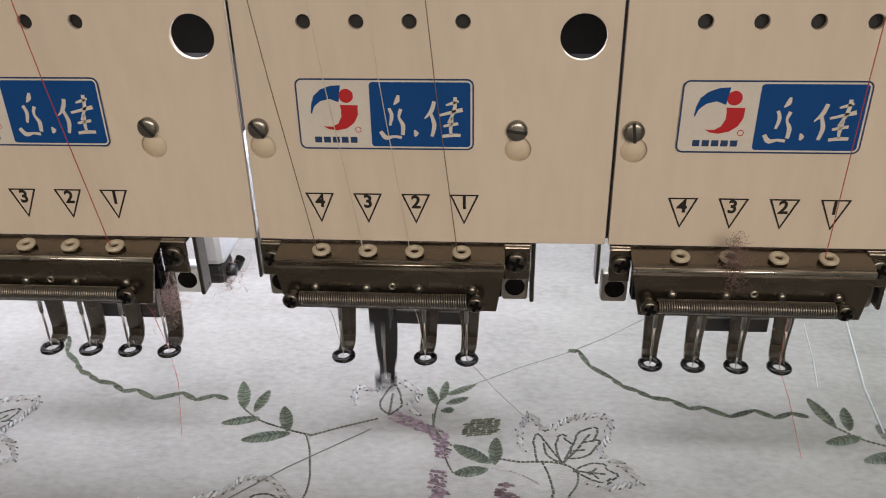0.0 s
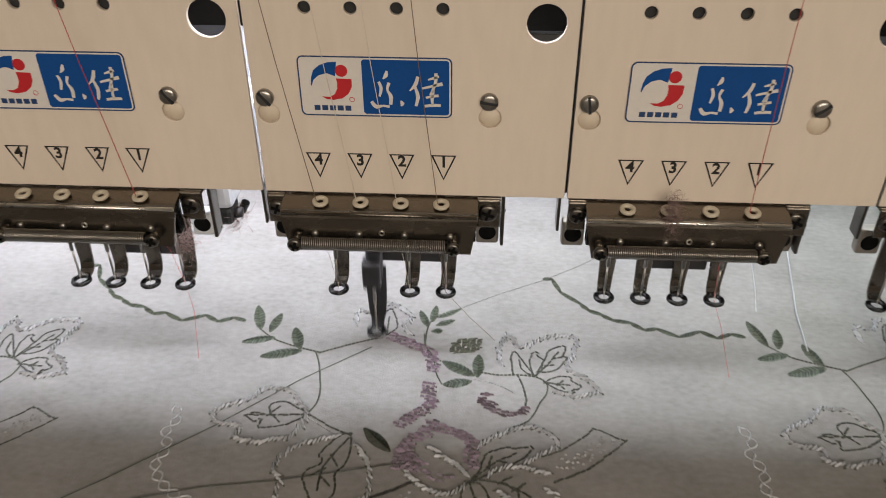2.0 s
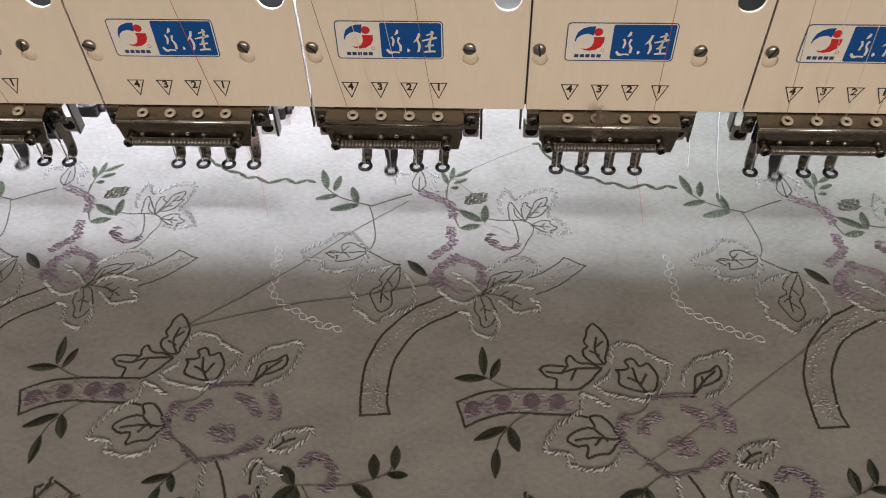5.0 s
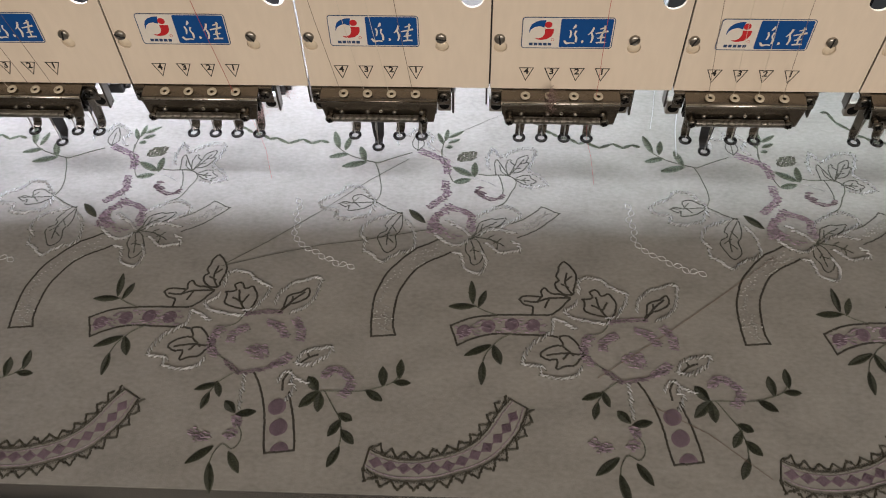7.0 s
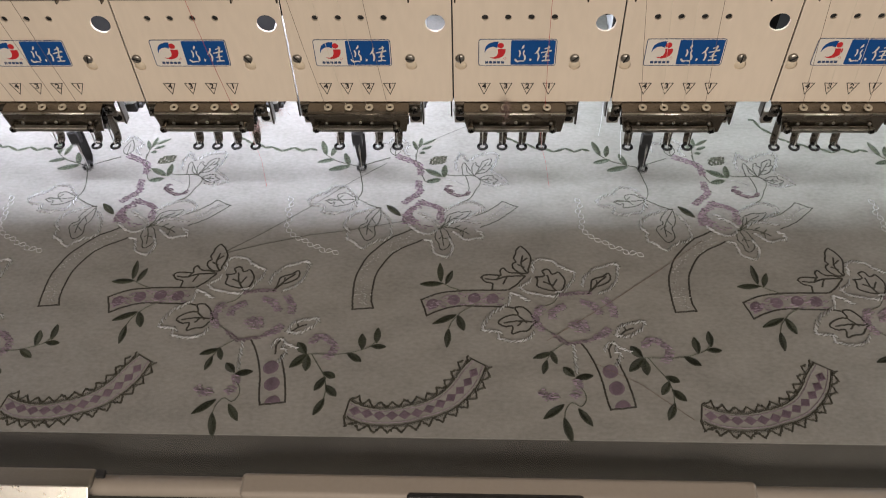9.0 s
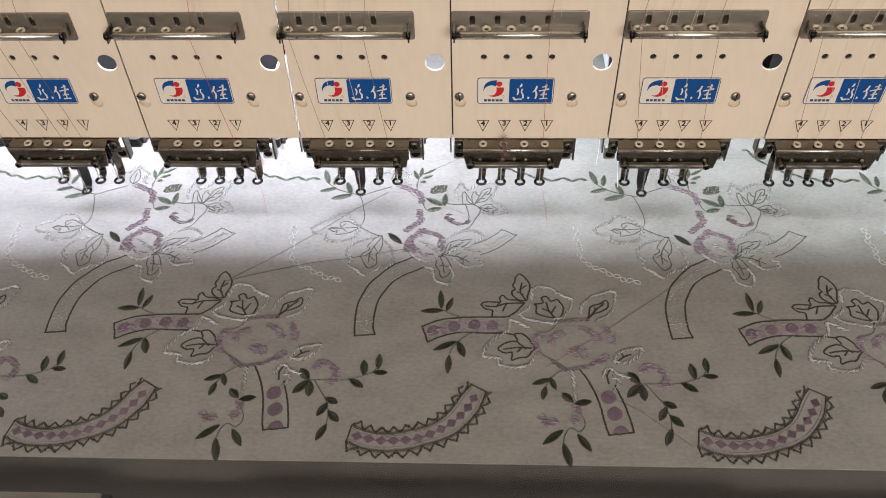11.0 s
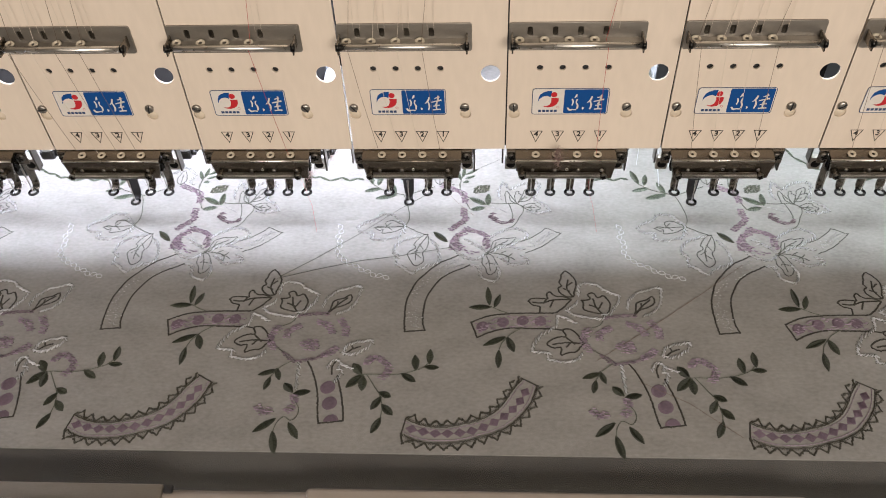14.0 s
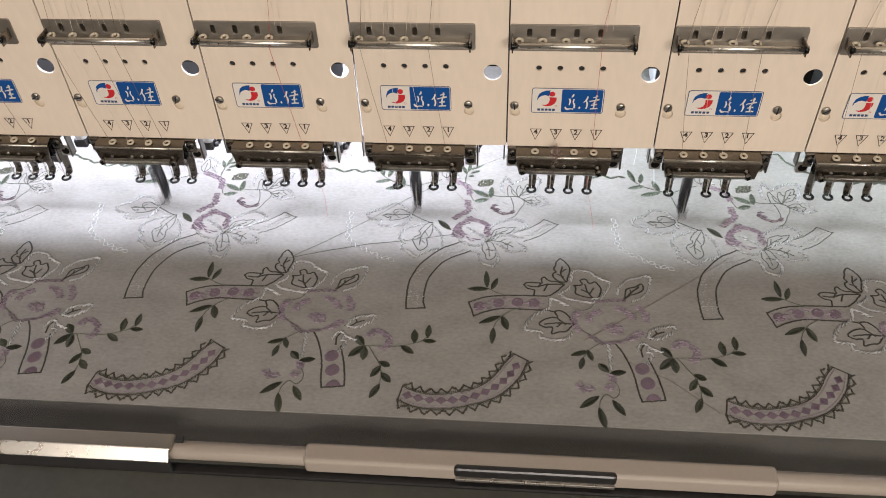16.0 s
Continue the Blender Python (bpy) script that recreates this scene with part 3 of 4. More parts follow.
            part("foot_stem", rbox(NEEDLE_X[k] - 0.0036, NEEDLE_X[k] + 0.0036, 0.0226, 0.0246, 0.0600, 0.0960, 0.0004), BLACKENED, f)
            STROKES.append(f)
    # threads over the panel
    tones = {0: [BROWN_THREAD, IVORY_THREAD, IVORY_THREAD, BROWN_THREAD], 1: [IVORY_THREAD, IVORY_THREAD, IVORY_THREAD, RED_THREAD],
             -1: [IVORY_THREAD, IVORY_THREAD, IVORY_THREAD, RED_THREAD], 2: [BROWN_THREAD, IVORY_THREAD, IVORY_THREAD, BROWN_THREAD],
             -2: [BROWN_THREAD, IVORY_THREAD, BROWN_THREAD, BROWN_THREAD]}.get(n, [BROWN_THREAD, IVORY_THREAD, IVORY_THREAD, BROWN_THREAD])
    for k in range(4):
        if n in (1, -1) and k != 3:
            continue
        gx, wx = (0.0668 if n == 1 else 0.0087 + 0.0171 * k), WASHER_X[k] - 0.0014
        thread_run("thread", [(gx + 0.012, -0.004, 0.36), (gx + 0.006, -0.008, 0.24), (gx, -0.0062, 0.1916), (gx + 0.0006, -0.0162, 0.1914), (gx + (wx - gx) * 0.4, -0.0125, 0.150), (wx, -0.0064, 0.0890)], tones[k], head)
        for lift in (0.0040, 0.0085):
            thread_run("upper_thread", [(gx + lift + 0.004, -0.003, 0.36), (gx + lift + 0.001, -0.0025, 0.24), (gx + lift, -0.0022, 0.1975)], IVORY_THREAD, head, 0.00012)
        x = NEEDLE_X[k]
        if not (n % 2 == 0 and k == ACTIVE):
            thread_run("needle_thread", [(x - 0.004, 0.004, 0.066), (x - 0.0022, 0.0130, 0.050), (x, 0.0158, 0.0302)], tones[k], head, 0.00010)
    if n == 0:
        thread_run("trailing_thread", [(NEEDLE_X[3], 0.016, 0.0290), (0.0834, 0.0160, 0.0140), (0.0950, 0.0160, 0.0012)], BROWN_THREAD, head, 0.00011)
        lint_clump(head, (0.0190, 0.030, 0.052), (0.002, 0.002, 0.002), 60, 5)
    if n in (1, -1):
        thread_run("trailing_thread", [(NEEDLE_X[3], 0.016, 0.0290), (NEEDLE_X[3] + 0.004, 0.010, 0.018), (NEEDLE_X[3] + 0.0075, -0.004, 0.0012)], RED_THREAD, head, 0.00010)
    if n == -1:
        lint_clump(head, (0.0790, 0.012, 0.058), (0.0022, 0.004, 0.006), 260, 3)
        lint_clump(head, (0.0920, 0.042, 0.050), (0.003, 0.004, 0.003), 240, 4)
    if n == 1:
        lint_clump(head, (WASHER_X[1] + 0.0006, -0.0095, 0.0880), (0.0012, 0.0010, 0.0046), 420, 6)
    return head


HEADS = [embroidery_head(n) for n in range(-4, 5)]


def machine_beam():
    b = thing("machine_beam", (0, 0, 0), "long steel beam carrying the embroidery heads, blackened to keep the interior dark", "machine beam")
    # beam coloured black in place of the shade inside the machine
    part("beam", rbox(-1.3, 1.5, 0.150, 0.260, 0.10, 0.42, 0.004), BLACK, b)
    part("top_cover", rbox(-1.3, 1.5, 0.004, 0.150, 0.350, 0.356, 0.002), CREAM, b)
    s = thing("work_light_strip", (0, 0, 0), "slim white work light strip behind the heads", "strip light")
    for x0, x1 in ((-1.04, 0.1490), (0.1510, 1.16)):
        part("housing", rbox(x0, x1, 0.0360, 0.0900, 0.2040, 0.2120, 0.0008), GREY_CAST, s, "grey metal lamp housing")
        part("diffuser", rbox(x0, x1, 0.0370, 0.0890, 0.2030, 0.2039, 0.0002), GLOW, s, "glowing white diffuser")
    # unseen housing that goes with the added fill lamps
    s = thing("back_fill_housing", (0, 0, 0), "added housing for the unseen fill light under the beam", "strip light")
    part("housing", rbox(-1.04, 1.16, 0.1720, 0.1980, 0.0990, 0.0999, 0.0002), GREY_CAST, s, "grey metal lamp housing")


machine_beam()


# ---- the embroidered cloth and its frame ----
cloth = thing("embroidered_cloth", (0, 0, 0), "white organza cloth stretched flat, embroidered with leaves and lilac flowers", "cloth")
part("fabric", rbox(-1.25, 1.45, -0.2582, 0.42, -0.0012, 0.0, 0), CLOTH, cloth, "white woven fabric with its paper backing")
# front strip drawn mostly transparent, so it comes out darker than the fabric
part("sheer_border", rbox(-1.25, 1.45, -0.292, -0.2584, -0.0008, -0.0002, 0), SHEER, cloth, "see-through front strip of the fabric")

STITCHES = {}
LEAVES = []
RND = random.Random(11)
section = ["spray", 0]


def stitch(style, p, d, length, width, height=0.0004):
    """One thread stitch: a small ridge from the cloth, centred on p along d."""
    d = Vector((d.x, d.y, 0)).normalized() if not isinstance(d, tuple) else Vector((*d, 0)).normalized()
    s = Vector((-d.y, d.x, 0)) * width / 2
    h = d * length / 2
    up = Vector((0, 0, height))
    base = Vector((p.x, p.y, 0.0001))
    STITCHES.setdefault((section[0], style, section[1]), []).append([base - h * 0.8 - s, base + h * 0.8 - s, base + h * 0.8 + s, base - h * 0.8 + s, base - h * 0.55 + up, base + h * 0.55 + up, base - h, base + h])


FACES = [(0, 1, 5, 4), (2, 3, 4, 5), (6, 0, 4), (3, 6, 4), (1, 7, 5), (7, 2, 5)]


def stitch_mesh(name, rows):
    v, f = [], []
    for r in rows:
        k = len(v)
        v += [tuple(q) for q in r]
        f += [tuple(k + i for i in face) for face in FACES]
    me = bpy.data.meshes.new(name)
    me.from_pydata(v, [], f)
    return me


def mm(p):
    return [(x / 1000, y / 1000) for x, y in p]


def along(points, step, closed=False):
    c = spline(mm(points), step, closed)
    return [(p, (c[min(i + 1, len(c) - 1)] - c[max(i - 1, 0)])) for i, p in enumerate(c) if len(c) > 1]


def dark(points, closed=False, fresh=True):
    section[1] += fresh
    upper = section[0] == "upper_spray"
    for p, d in along(points, 0.0025 if upper else 0.0015, closed):
        stitch("vein" if upper else "dark", p + Vector((RND.gauss(0, 0.00012), RND.gauss(0, 0.00012), 0)), d, 0.0025 if upper else 0.0018, 0.00095 if upper else 0.00140)


def stem(points, closed=False):
    section[1] += 1
    for p, d in along(points, 0.0018, closed):
        stitch("stem", p, d, 0.0017, 0.00085, 0.0006)


def pale(points, closed=False):
    section[1] += 1
    for p, d in along(points, 0.0018, closed):
        stitch("pale", p, d, 0.0020, 0.0006)


def bead(points, closed=False):
    """Twisted white cord: slanted stitches side by side, with dark specks of the ground thread between them."""
    section[1] += 1
    for i, (p, d) in enumerate(along(points, 0.0019, closed)):
        d = d.normalized()
        n = Vector((-d.y, d.x, 0))
        p = p + n * RND.gauss(0, 0.0004)
        a = d + n * RND.uniform(0.5, 1.1)
        stitch("bead", p, a, RND.uniform(0.0026, 0.0040), RND.uniform(0.0007, 0.0010), 0.0012)
        e = a.normalized() * 0.0018
        stitch("speck", p + e * (1 if i % 2 else -1) + d * 0.0005, a, 0.0012, 0.0007, 0.0005)
        stitch("speck", p + d * 0.00095, a, 0.0016, 0.0004, 0.0003)


def curl(points, closed=False):
    section[1] += 1
    for i, (p, d) in enumerate(along(points, 0.0011, closed)):
        n = Vector((-d.y, d.x, 0)).normalized()
        s = math.sin(i * 0.55)
        stitch("bead", p + n * 0.0020 * s, d.normalized() + n * 1.0 * math.cos(i * 0.55), 0.0019, 0.0007, 0.0005)
        stitch("bead", p - n * 0.0020 * s, d.normalized() - n * 1.0 * math.cos(i * 0.55), 0.0019, 0.0007, 0.0005)


def scatter(style, points, closed, spread, count):
    section[1] += 1
    for i, (p, d) in enumerate(along(points, 0.0015, closed)):
        n = Vector((-d.y, d.x, 0)).normalized()
        for j in range(count):
            q = p + n * spread * ((j + RND.uniform(0.1, 0.9)) / count * 2 - 1) + d.normalized() * RND.uniform(-0.0006, 0.0006)
            l = RND.uniform(0.0010, 0.0018) if style == "pale" else RND.uniform(0.0020, 0.0034)
            a = Vector((1, RND.uniform(-0.35, 0.05), 0))
            stitch(style, q, a, l, 0.0005 if style == "pale" else 0.00078, RND.uniform(0.0006, 0.0010))
            if style == "purple" and RND.random() < 0.25:
                stitch("speck", q + a.normalized() * l * 0.55, a, 0.0010, 0.0007, 0.0005)


def purple(points, closed=False):
    scatter("purple", points, closed, 0.0028, 3)


def pale_fill(points, closed=False):
    scatter("pale", points, closed, 0.0030, 1)


def lilac_fill(points, closed=False):
    scatter("purple", points, closed, 0.0040, 1)


def mauve(points, closed=False):
    scatter("mauve", points, closed, 0.0016, 2)


def rope(points):
    """Satin cord worked as a chain of narrow leaf-shaped swellings."""
    section[1] += 1
    p = [Vector((*q, 0)) for q in mm(points)]
    for a, b in zip(p, p[1:]):
        d = (b - a).normalized()
        n = Vector((-d.y, d.x, 0))
        count = max(int((b - a).length / 0.00042), 4)
        for i in range(count):
            f = (i + 0.5) / count
            w = 0.0009 + 0.0022 * math.sin(math.pi * f) ** 0.8
            stitch("rope", a.lerp(b, f), n + d * 0.7, w * 1.15, 0.00062, 0.0007)


def leaf(base, tip, width, thread):
    """A satin-stitched leaf: slanted strands from the mid rib to both edges."""
    b, t = Vector((*mm([base])[0], 0)), Vector((*mm([tip])[0], 0))
    d, n = (t - b), Vector((-(t - b).y, (t - b).x, 0)).normalized()
    count = max(int(d.length / 0.00042), 6)
    rows = []
    for i in range(count):
        f = (i + 0.5) / count
        w = width / 1000 * (0.50 if thread == "dark_green" else 0.62) * math.sin(math.pi * f ** 0.8) ** (0.95 if thread == "dark_green" else 0.75) + 0.00015
        for s in (-1, 1):
            c = b + d * f
            e = c + n * s * w * RND.uniform(0.93, 1.07) + d.normalized() * w * 0.55
            ax = (e - c).normalized()
            sd = Vector((-ax.y, ax.x, 0)) * 0.00030
            up, z0 = Vector((0, 0, 0.00055)), Vector((0, 0, 0.0001))
            rows.append([c - sd + z0, e - sd + z0, e + sd + z0, c + sd + z0, c + up * 1.2, c.lerp(e, 0.8) + up, c - ax * 0.0002 + z0, e + ax * 0.0003 + z0])
    LEAVES.append((section[0], "leaf", stitch_mesh("leaf", rows), thread))


def dot(centre, r, upper_half=False):
    c = Vector((*mm([centre])[0], 0))
    rows = []
    n = int(2 * r / 0.45)
    for i in range(n):
        y = -r + (i + 0.5) * 2 * r / n
        if upper_half and y < 0:
            continue
        half = math.sqrt(max(r * r - y * y, 0.01)) / 1000
        y = y / 1000
        a, e = c + Vector((-half, y - 0.0003, 0.0001)), c + Vector((half, y + 0.0003, 0.0001))
        s, up = Vector((0, 0.0003, 0)), Vector((0, 0, 0.0005))
        rows.append([a - s, e - s, e + s, a + s, a.lerp(e, 0.2) + up, a.lerp(e, 0.8) + up, a - Vector((0.0002, 0, 0)), e + Vector((0.0002, 0, 0))])
    LEAVES.append((section[0], "dot", stitch_mesh("dot", rows), "lilac"))


def patch(centre, right, top):
    section[1] += 1
    c, r, t = [Vector((*p, 0)) for p in mm([centre, right, top])]
    for i in range(9):
        v = -1 + 2 * (i + 0.5) / 9
        for j in range(6):
            u = -1 + 2 * (j + RND.uniform(0.2, 0.8)) / 6
            if abs(u) < math.sqrt(1 - v * v) + 0.15:
                stitch("patch", c + (r - c) * u + (t - c) * v, Vector((1, 0.25, 0)), 0.0030, 0.0007, 0.0006)


def lace(top, low, mid):
    """Crescent of lace: zigzag picot edges round a lilac diamond band."""
    section[1] += 1
    for line, side in ((top, 1), (low, -1)):
        for i, (p, d) in enumerate(along(line, 0.00075)):
            n = Vector((-d.y, d.x, 0)).normalized() * side
            stitch("lace", p + n * RND.gauss(0, 0.0002), d, 0.0012, 0.0009, 0.0006)
            ph = (i % 12) / 12
            z = 1 - abs(2 * ph - 1)
            slope = 1 if ph < 0.5 else -1
            stitch("lace", p + n * (0.0008 + 0.0046 * z + RND.gauss(0, 0.00035)), d.normalized() * 0.6 + n * slope + Vector((RND.gauss(0, 0.5), RND.gauss(0, 0.5), 0)), 0.0020, 0.0012, 0.0006)
            if i % 2 == 0:
                stitch("lace", p + n * 0.0012, d, 0.0010, 0.0006, 0.0006)
            stitch("purple", p - n * 0.0022, d, 0.0011, 0.0005)
    for a, b in ((top[0], low[0]), (top[-1], low[-1])):
        for p, d in along([a, b], 0.0008):
            stitch("lace", p, d, 0.0014, 0.0012, 0.0006)
    for i, (p, d) in enumerate(along(mid, 0.0086)):
        d = d.normalized()
        n = Vector((-d.y, d.x, 0))
        rows = []
        for j in range(17):
            v = -1 + 2 * (j + 0.5) / 17
            c, half = p + n * v * 0.0035, d * (0.0044 * (1 - abs(v)))
            a, e, s = c - half + Vector((0, 0, 0.0001)), c + half + Vector((0, 0, 0.0001)), n * 0.00026
            rows.append([a - s, e - s, e + s, a + s, a.lerp(e, 0.2) + Vector((0, 0, 0.0004)), a.lerp(e, 0.8) + Vector((0, 0, 0.0004)), a - d * 0.0001, e + d * 0.0001])
        LEAVES.append((section[0], "diamond", stitch_mesh("diamond", rows), "lilac"))


green, dark_green, pale_green = "green", "dark_green", "pale_green"
THREADS = {"dark": BROWN, "vein": VEIN, "stem": STEM_THREAD, "pale": PALE_THREAD, "bead": WHITE_THREAD, "purple": PURPLE, "mauve": MAUVE, "rope": GREEN, "patch": STEM_THREAD,
           "lace": LACE_THREAD, "lilac": LILAC_SATIN, "speck": STEM_THREAD, "green": GREEN, "dark_green": GREEN_DARK, "pale_green": GREEN_PALE}
PLAIN = {"dark": "outline_stitching", "vein": "vein_stitching", "stem": "stem_stitching", "pale": "pale_stitching", "bead": "beaded_border", "purple": "lilac_stitching", "mauve": "mauve_stitching",
         "rope": "satin_cord", "patch": "seed_stitching", "lace": "lace_edging", "speck": "border_specks"}

section[0] = "upper_spray"
leaf((-21.1, 16.2), (-26.5, 33.9), 4, green)
leaf((-16.3, 14.5), (-13.7, 28.4), 3.5, green)
leaf((-13.1, 10.8), (-27.7, 6.7), 3.5, green)
leaf((0.4, 3.1), (-4.6, 18.1), 4, green)
leaf((1.5, 2.2), (-16.8, -2.9), 4.5, green)
stem([(-21.1, 16.2), (-12.2, 9.0), (0.6, 4.0), (10.4, 1.2)])
stem([(10.4, 1.2), (22.3, 7.0), (35.0, 12.4)])
stem([(8.5, 0.8), (11.1, -6.1), (13, -14.5), (14.6, -22.5), (14.6, -30.3), (12.5, -35.8), (9.4, -38.6)])
purple([(42.2, 14.6), (52.5, 9.2), (61.3, 3.5), (64, -8.5)])
purple([(62.1, -16.9), (62.6, -24.7), (64.3, -29.2), (57.6, -35.5), (51.4, -43)])
bead([(23.8, 22.4), (24.5, 32.0), (32.7, 30.8), (37.0, 38.4), (45.5, 35.2), (50.8, 28.0), (47.9, 22.2), (51.6, 14.8)])
dark([(39.8, 15.8), (35.5, 21.0), (36.2, 28.0), (39.6, 35.0), (43.0, 28.5), (44.2, 21.5)], True)
dark([(39.8, 15.8), (39.7, 30.0)], False, False)
leaf((59.1, 22.5), (54.7, 34.0), 2.6, pale_green)
leaf((60.9, 25.9), (62.3, 38.2), 2.6, pale_green)
leaf((63.6, 29.4), (74.1, 36.5), 2.6, pale_green)
leaf((62.9, 23.6), (71.7, 27.7), 2.6, pale_green)
leaf((60.9, 18.8), (66.2, 19.9), 2.6, pale_green)
stem([(74.1, 36.5), (60.8, 27.4), (58.5, 9.5)])
stem([(57.9, 16.2), (59, 8.8), (63.2, 0), (65.2, -10.1), (68.4, -17.5)])
patch((77.8, 9.4), (85, 10.5), (78.2, 14.6))
leaf((82.4, -10.8), (67.6, -1.8), 4.5, green)
leaf((81.3, -14.2), (68.8, -17.1), 4, green)
leaf((83.7, -11.6), (84.1, 3.2), 4, pale_green)
stem([(85.6, -8.4), (92.9, -9.7), (101.9, -9.2), (109.8, -10.2), (114.5, -14.1), (114.1, -20.5), (111.1, -25.9), (108.7, -31.9), (105.3, -37.3), (99.9, -40.7)])
bead([(94.1, -2.9), (93, 4.7), (94.2, 10.6), (96, 15.5), (98, 18.2), (100.3, 14.6), (102.1, 10.2), (104.9, 9.3), (108.6, 12.8), (112.3, 15.2), (117.2, 17.3), (122.1, 18.7), (126.9, 18.9), (129.7, 17.6), (129.2, 12.4), (127.5, 5.1), (125.2, -0.3), (124.4, -4.4), (128, -6.9), (131.1, -9.4), (134.1, -12.5), (136.4, -15.9), (137.4, -18.3), (133.2, -20.1), (127.7, -21.3), (122.3, -20.7), (117.4, -19.1)])
dark([(99.7, -8.4), (99.2, -2.6), (98.8, 2.9), (100.6, 6.9), (101.9, 5.2), (104.5, -0.3), (107.1, -5), (109.2, -8.9)])
dark([(109.2, -8.9), (106.1, -7.7), (103.5, -4.5), (102.5, 1)])
dark([(108.7, -8.9), (107.8, -3.6), (107.3, 0.5), (109, 5.9), (110.9, 6.4), (111.6, 3.2), (113.4, 2.2)])
dark([(110.6, -7.8), (112.5, -2.6), (115.1, 3.7), (116.6, 7.7), (119.5, 10), (123.9, 11.4), (124.4, 8.5), (122.6, 4.5)])
dark([(111.1, -6.8), (115.6, -6.5), (119.9, -4), (123, 0.6), (124.7, 3.9), (117.4, 2.4)])
dark([(110.6, -7.8), (116, -0.8), (121.5, 8.3)])
dark([(113, -4.3), (113.1, 0.1)])
dark([(115, -2.5), (118.7, -1.6)])
dark([(114.1, -13.2), (118.8, -9.7), (122.2, -8.9), (125.5, -9.7), (126.3, -12.6), (129.5, -14.3), (128.2, -16.6), (125.4, -17.7), (125.7, -19.3), (121.4, -18.6), (117.2, -16.2)], True)
dark([(114.1, -13.2), (120, -14.2), (125.5, -14.5)])
dark([(119.6, -14.2), (122, -11.5)])
dark([(120, -14.2), (122, -16.6)])
mauve([(88.9, -21.5), (85.6, -24.1), (85.8, -26.6), (88.4, -29.5), (91.7, -32), (95.9, -33.5), (100.1, -33.3), (103.4, -31.9), (105.2, -29.5)])
mauve([(85.8, -26.6), (88.9, -27.3), (92.1, -29.9)])
pale([(82.8, -13.2), (88.4, -14.5), (95, -17.4), (100.5, -21.2)])
dark([(101.9, -9.9), (103.9, -16.3), (105, -22.5), (105, -27.4)])
bead([(-28.2, -38.2), (-20.8, -33.3), (-13.2, -29), (-10.2, -24.1), (-2.8, -23.3), (2.4, -25.4), (6.8, -31.1), (11.1, -36.7), (9.8, -46.3), (5.3, -51.7), (-0.4, -53.1), (-7.6, -54.5), (-16.5, -52.5), (-14.6, -47.1), (-19.6, -45.7), (-25.6, -44.4)], True)
dark([(-14.3, -39.5), (-10.5, -38.1), (-4.5, -38.8), (-5.4, -33.2), (0.3, -31.1), (6, -33.9), (11.2, -38), (4.7, -43.6), (-1, -45.7), (-7.3, -46.4), (-7.2, -41.6), (-10.5, -42.9)], True)
dark([(-12.3, -39.5), (-0.5, -38.8), (11.2, -38)])
dark([(-4.5, -38.8), (-1.4, -34.6)])
dark([(-3.5, -38.8), (0.8, -42.9)])
dark([(11.1, -36.7), (20.9, -43.5), (30.9, -48.3)])
pale([(11.3, -39.4), (19.5, -44.9), (27.6, -50.3)])
dark([(31.8, -48.3), (32.8, -57.7), (31.7, -64.3), (28.6, -69.5), (29.9, -77.3), (27.8, -81.8), (23.2, -84.3), (19.6, -79.3), (16.4, -72.2), (17.1, -68.3), (21.2, -65), (22.5, -63), (20.9, -59.7), (23.9, -53.7), (27.5, -49.6)], True)
dark([(31, -51), (26.6, -59), (23.2, -67.6), (22.8, -77.3)])
dark([(25.7, -60.4), (28.8, -65)])
dark([(23.7, -67), (19.6, -70.2)])
dark([(23.4, -70.9), (27.5, -75.4)])
bead([(26.6, -50.3), (21.3, -51), (16.6, -53), (9.5, -56.4), (5.2, -62.4), (3.7, -69), (7.9, -74.2), (7.6, -82.5), (14, -86.9), (18.5, -91.3), (21.4, -93.1), (25.8, -88.7), (32.7, -84.9), (37.7, -83), (42.7, -78.5), (42.3, -68.8), (39.6, -61), (35.5, -54.3)])
leaf((49.1, -56.9), (37, -44.8), 5.4, dark_green)
purple([(53.2, -65.5), (54.4, -57.6), (57.6, -49.5), (63.3, -45.4), (64.7, -40.6), (71.1, -44), (77.8, -46.1), (82.7, -52.1), (81.7, -59.4), (84.6, -64)])
purple([(52.9, -54.2), (60.3, -62.2), (56.1, -66.8)])
bead([(65.4, -53.5), (71.2, -58.8), (77, -62.8), (80.8, -68.6)])
bead([(56.1, -67.4), (61.9, -72.6), (70, -77.1), (77, -75.7), (80.8, -71.9)])
lilac_fill([(60.3, -64.2), (67.5, -66.7), (74.6, -70.6)])
bead([(84.6, -52.1), (90.4, -47.4), (96.2, -44), (99.7, -41.9), (106, -41.2), (112.2, -42.5), (116.9, -47.3), (115.8, -52), (110.4, -55.3), (103.6, -59.4)])
dark([(82.7, -69.9), (85.5, -64.7), (87.5, -57.4), (91.3, -54.1), (96.1, -52.1), (99.5, -52.7), (106.7, -51.4), (103.2, -57.4), (98.4, -60.7), (91.2, -65.3)], True)
dark([(82.7, -69.9), (91.2, -60.7), (100.9, -54.7)])
dark([(89.3, -62.7), (90.3, -57.4)])
dark([(93.2, -59.4), (97.4, -60)])
bead([(89.3, -66.6), (95, -62.7), (100.7, -62), (106.9, -63.3), (112.5, -65.2)])
bead([(112.3, -72.4), (117.2, -79.4), (109.7, -81.9), (102.7, -82.6), (98.1, -78.8), (93, -74.4)])
dark([(84.1, -69.3), (95.9, -71.1), (106.1, -76.9)])
dark([(93.5, -70.5), (99.2, -66.6)])
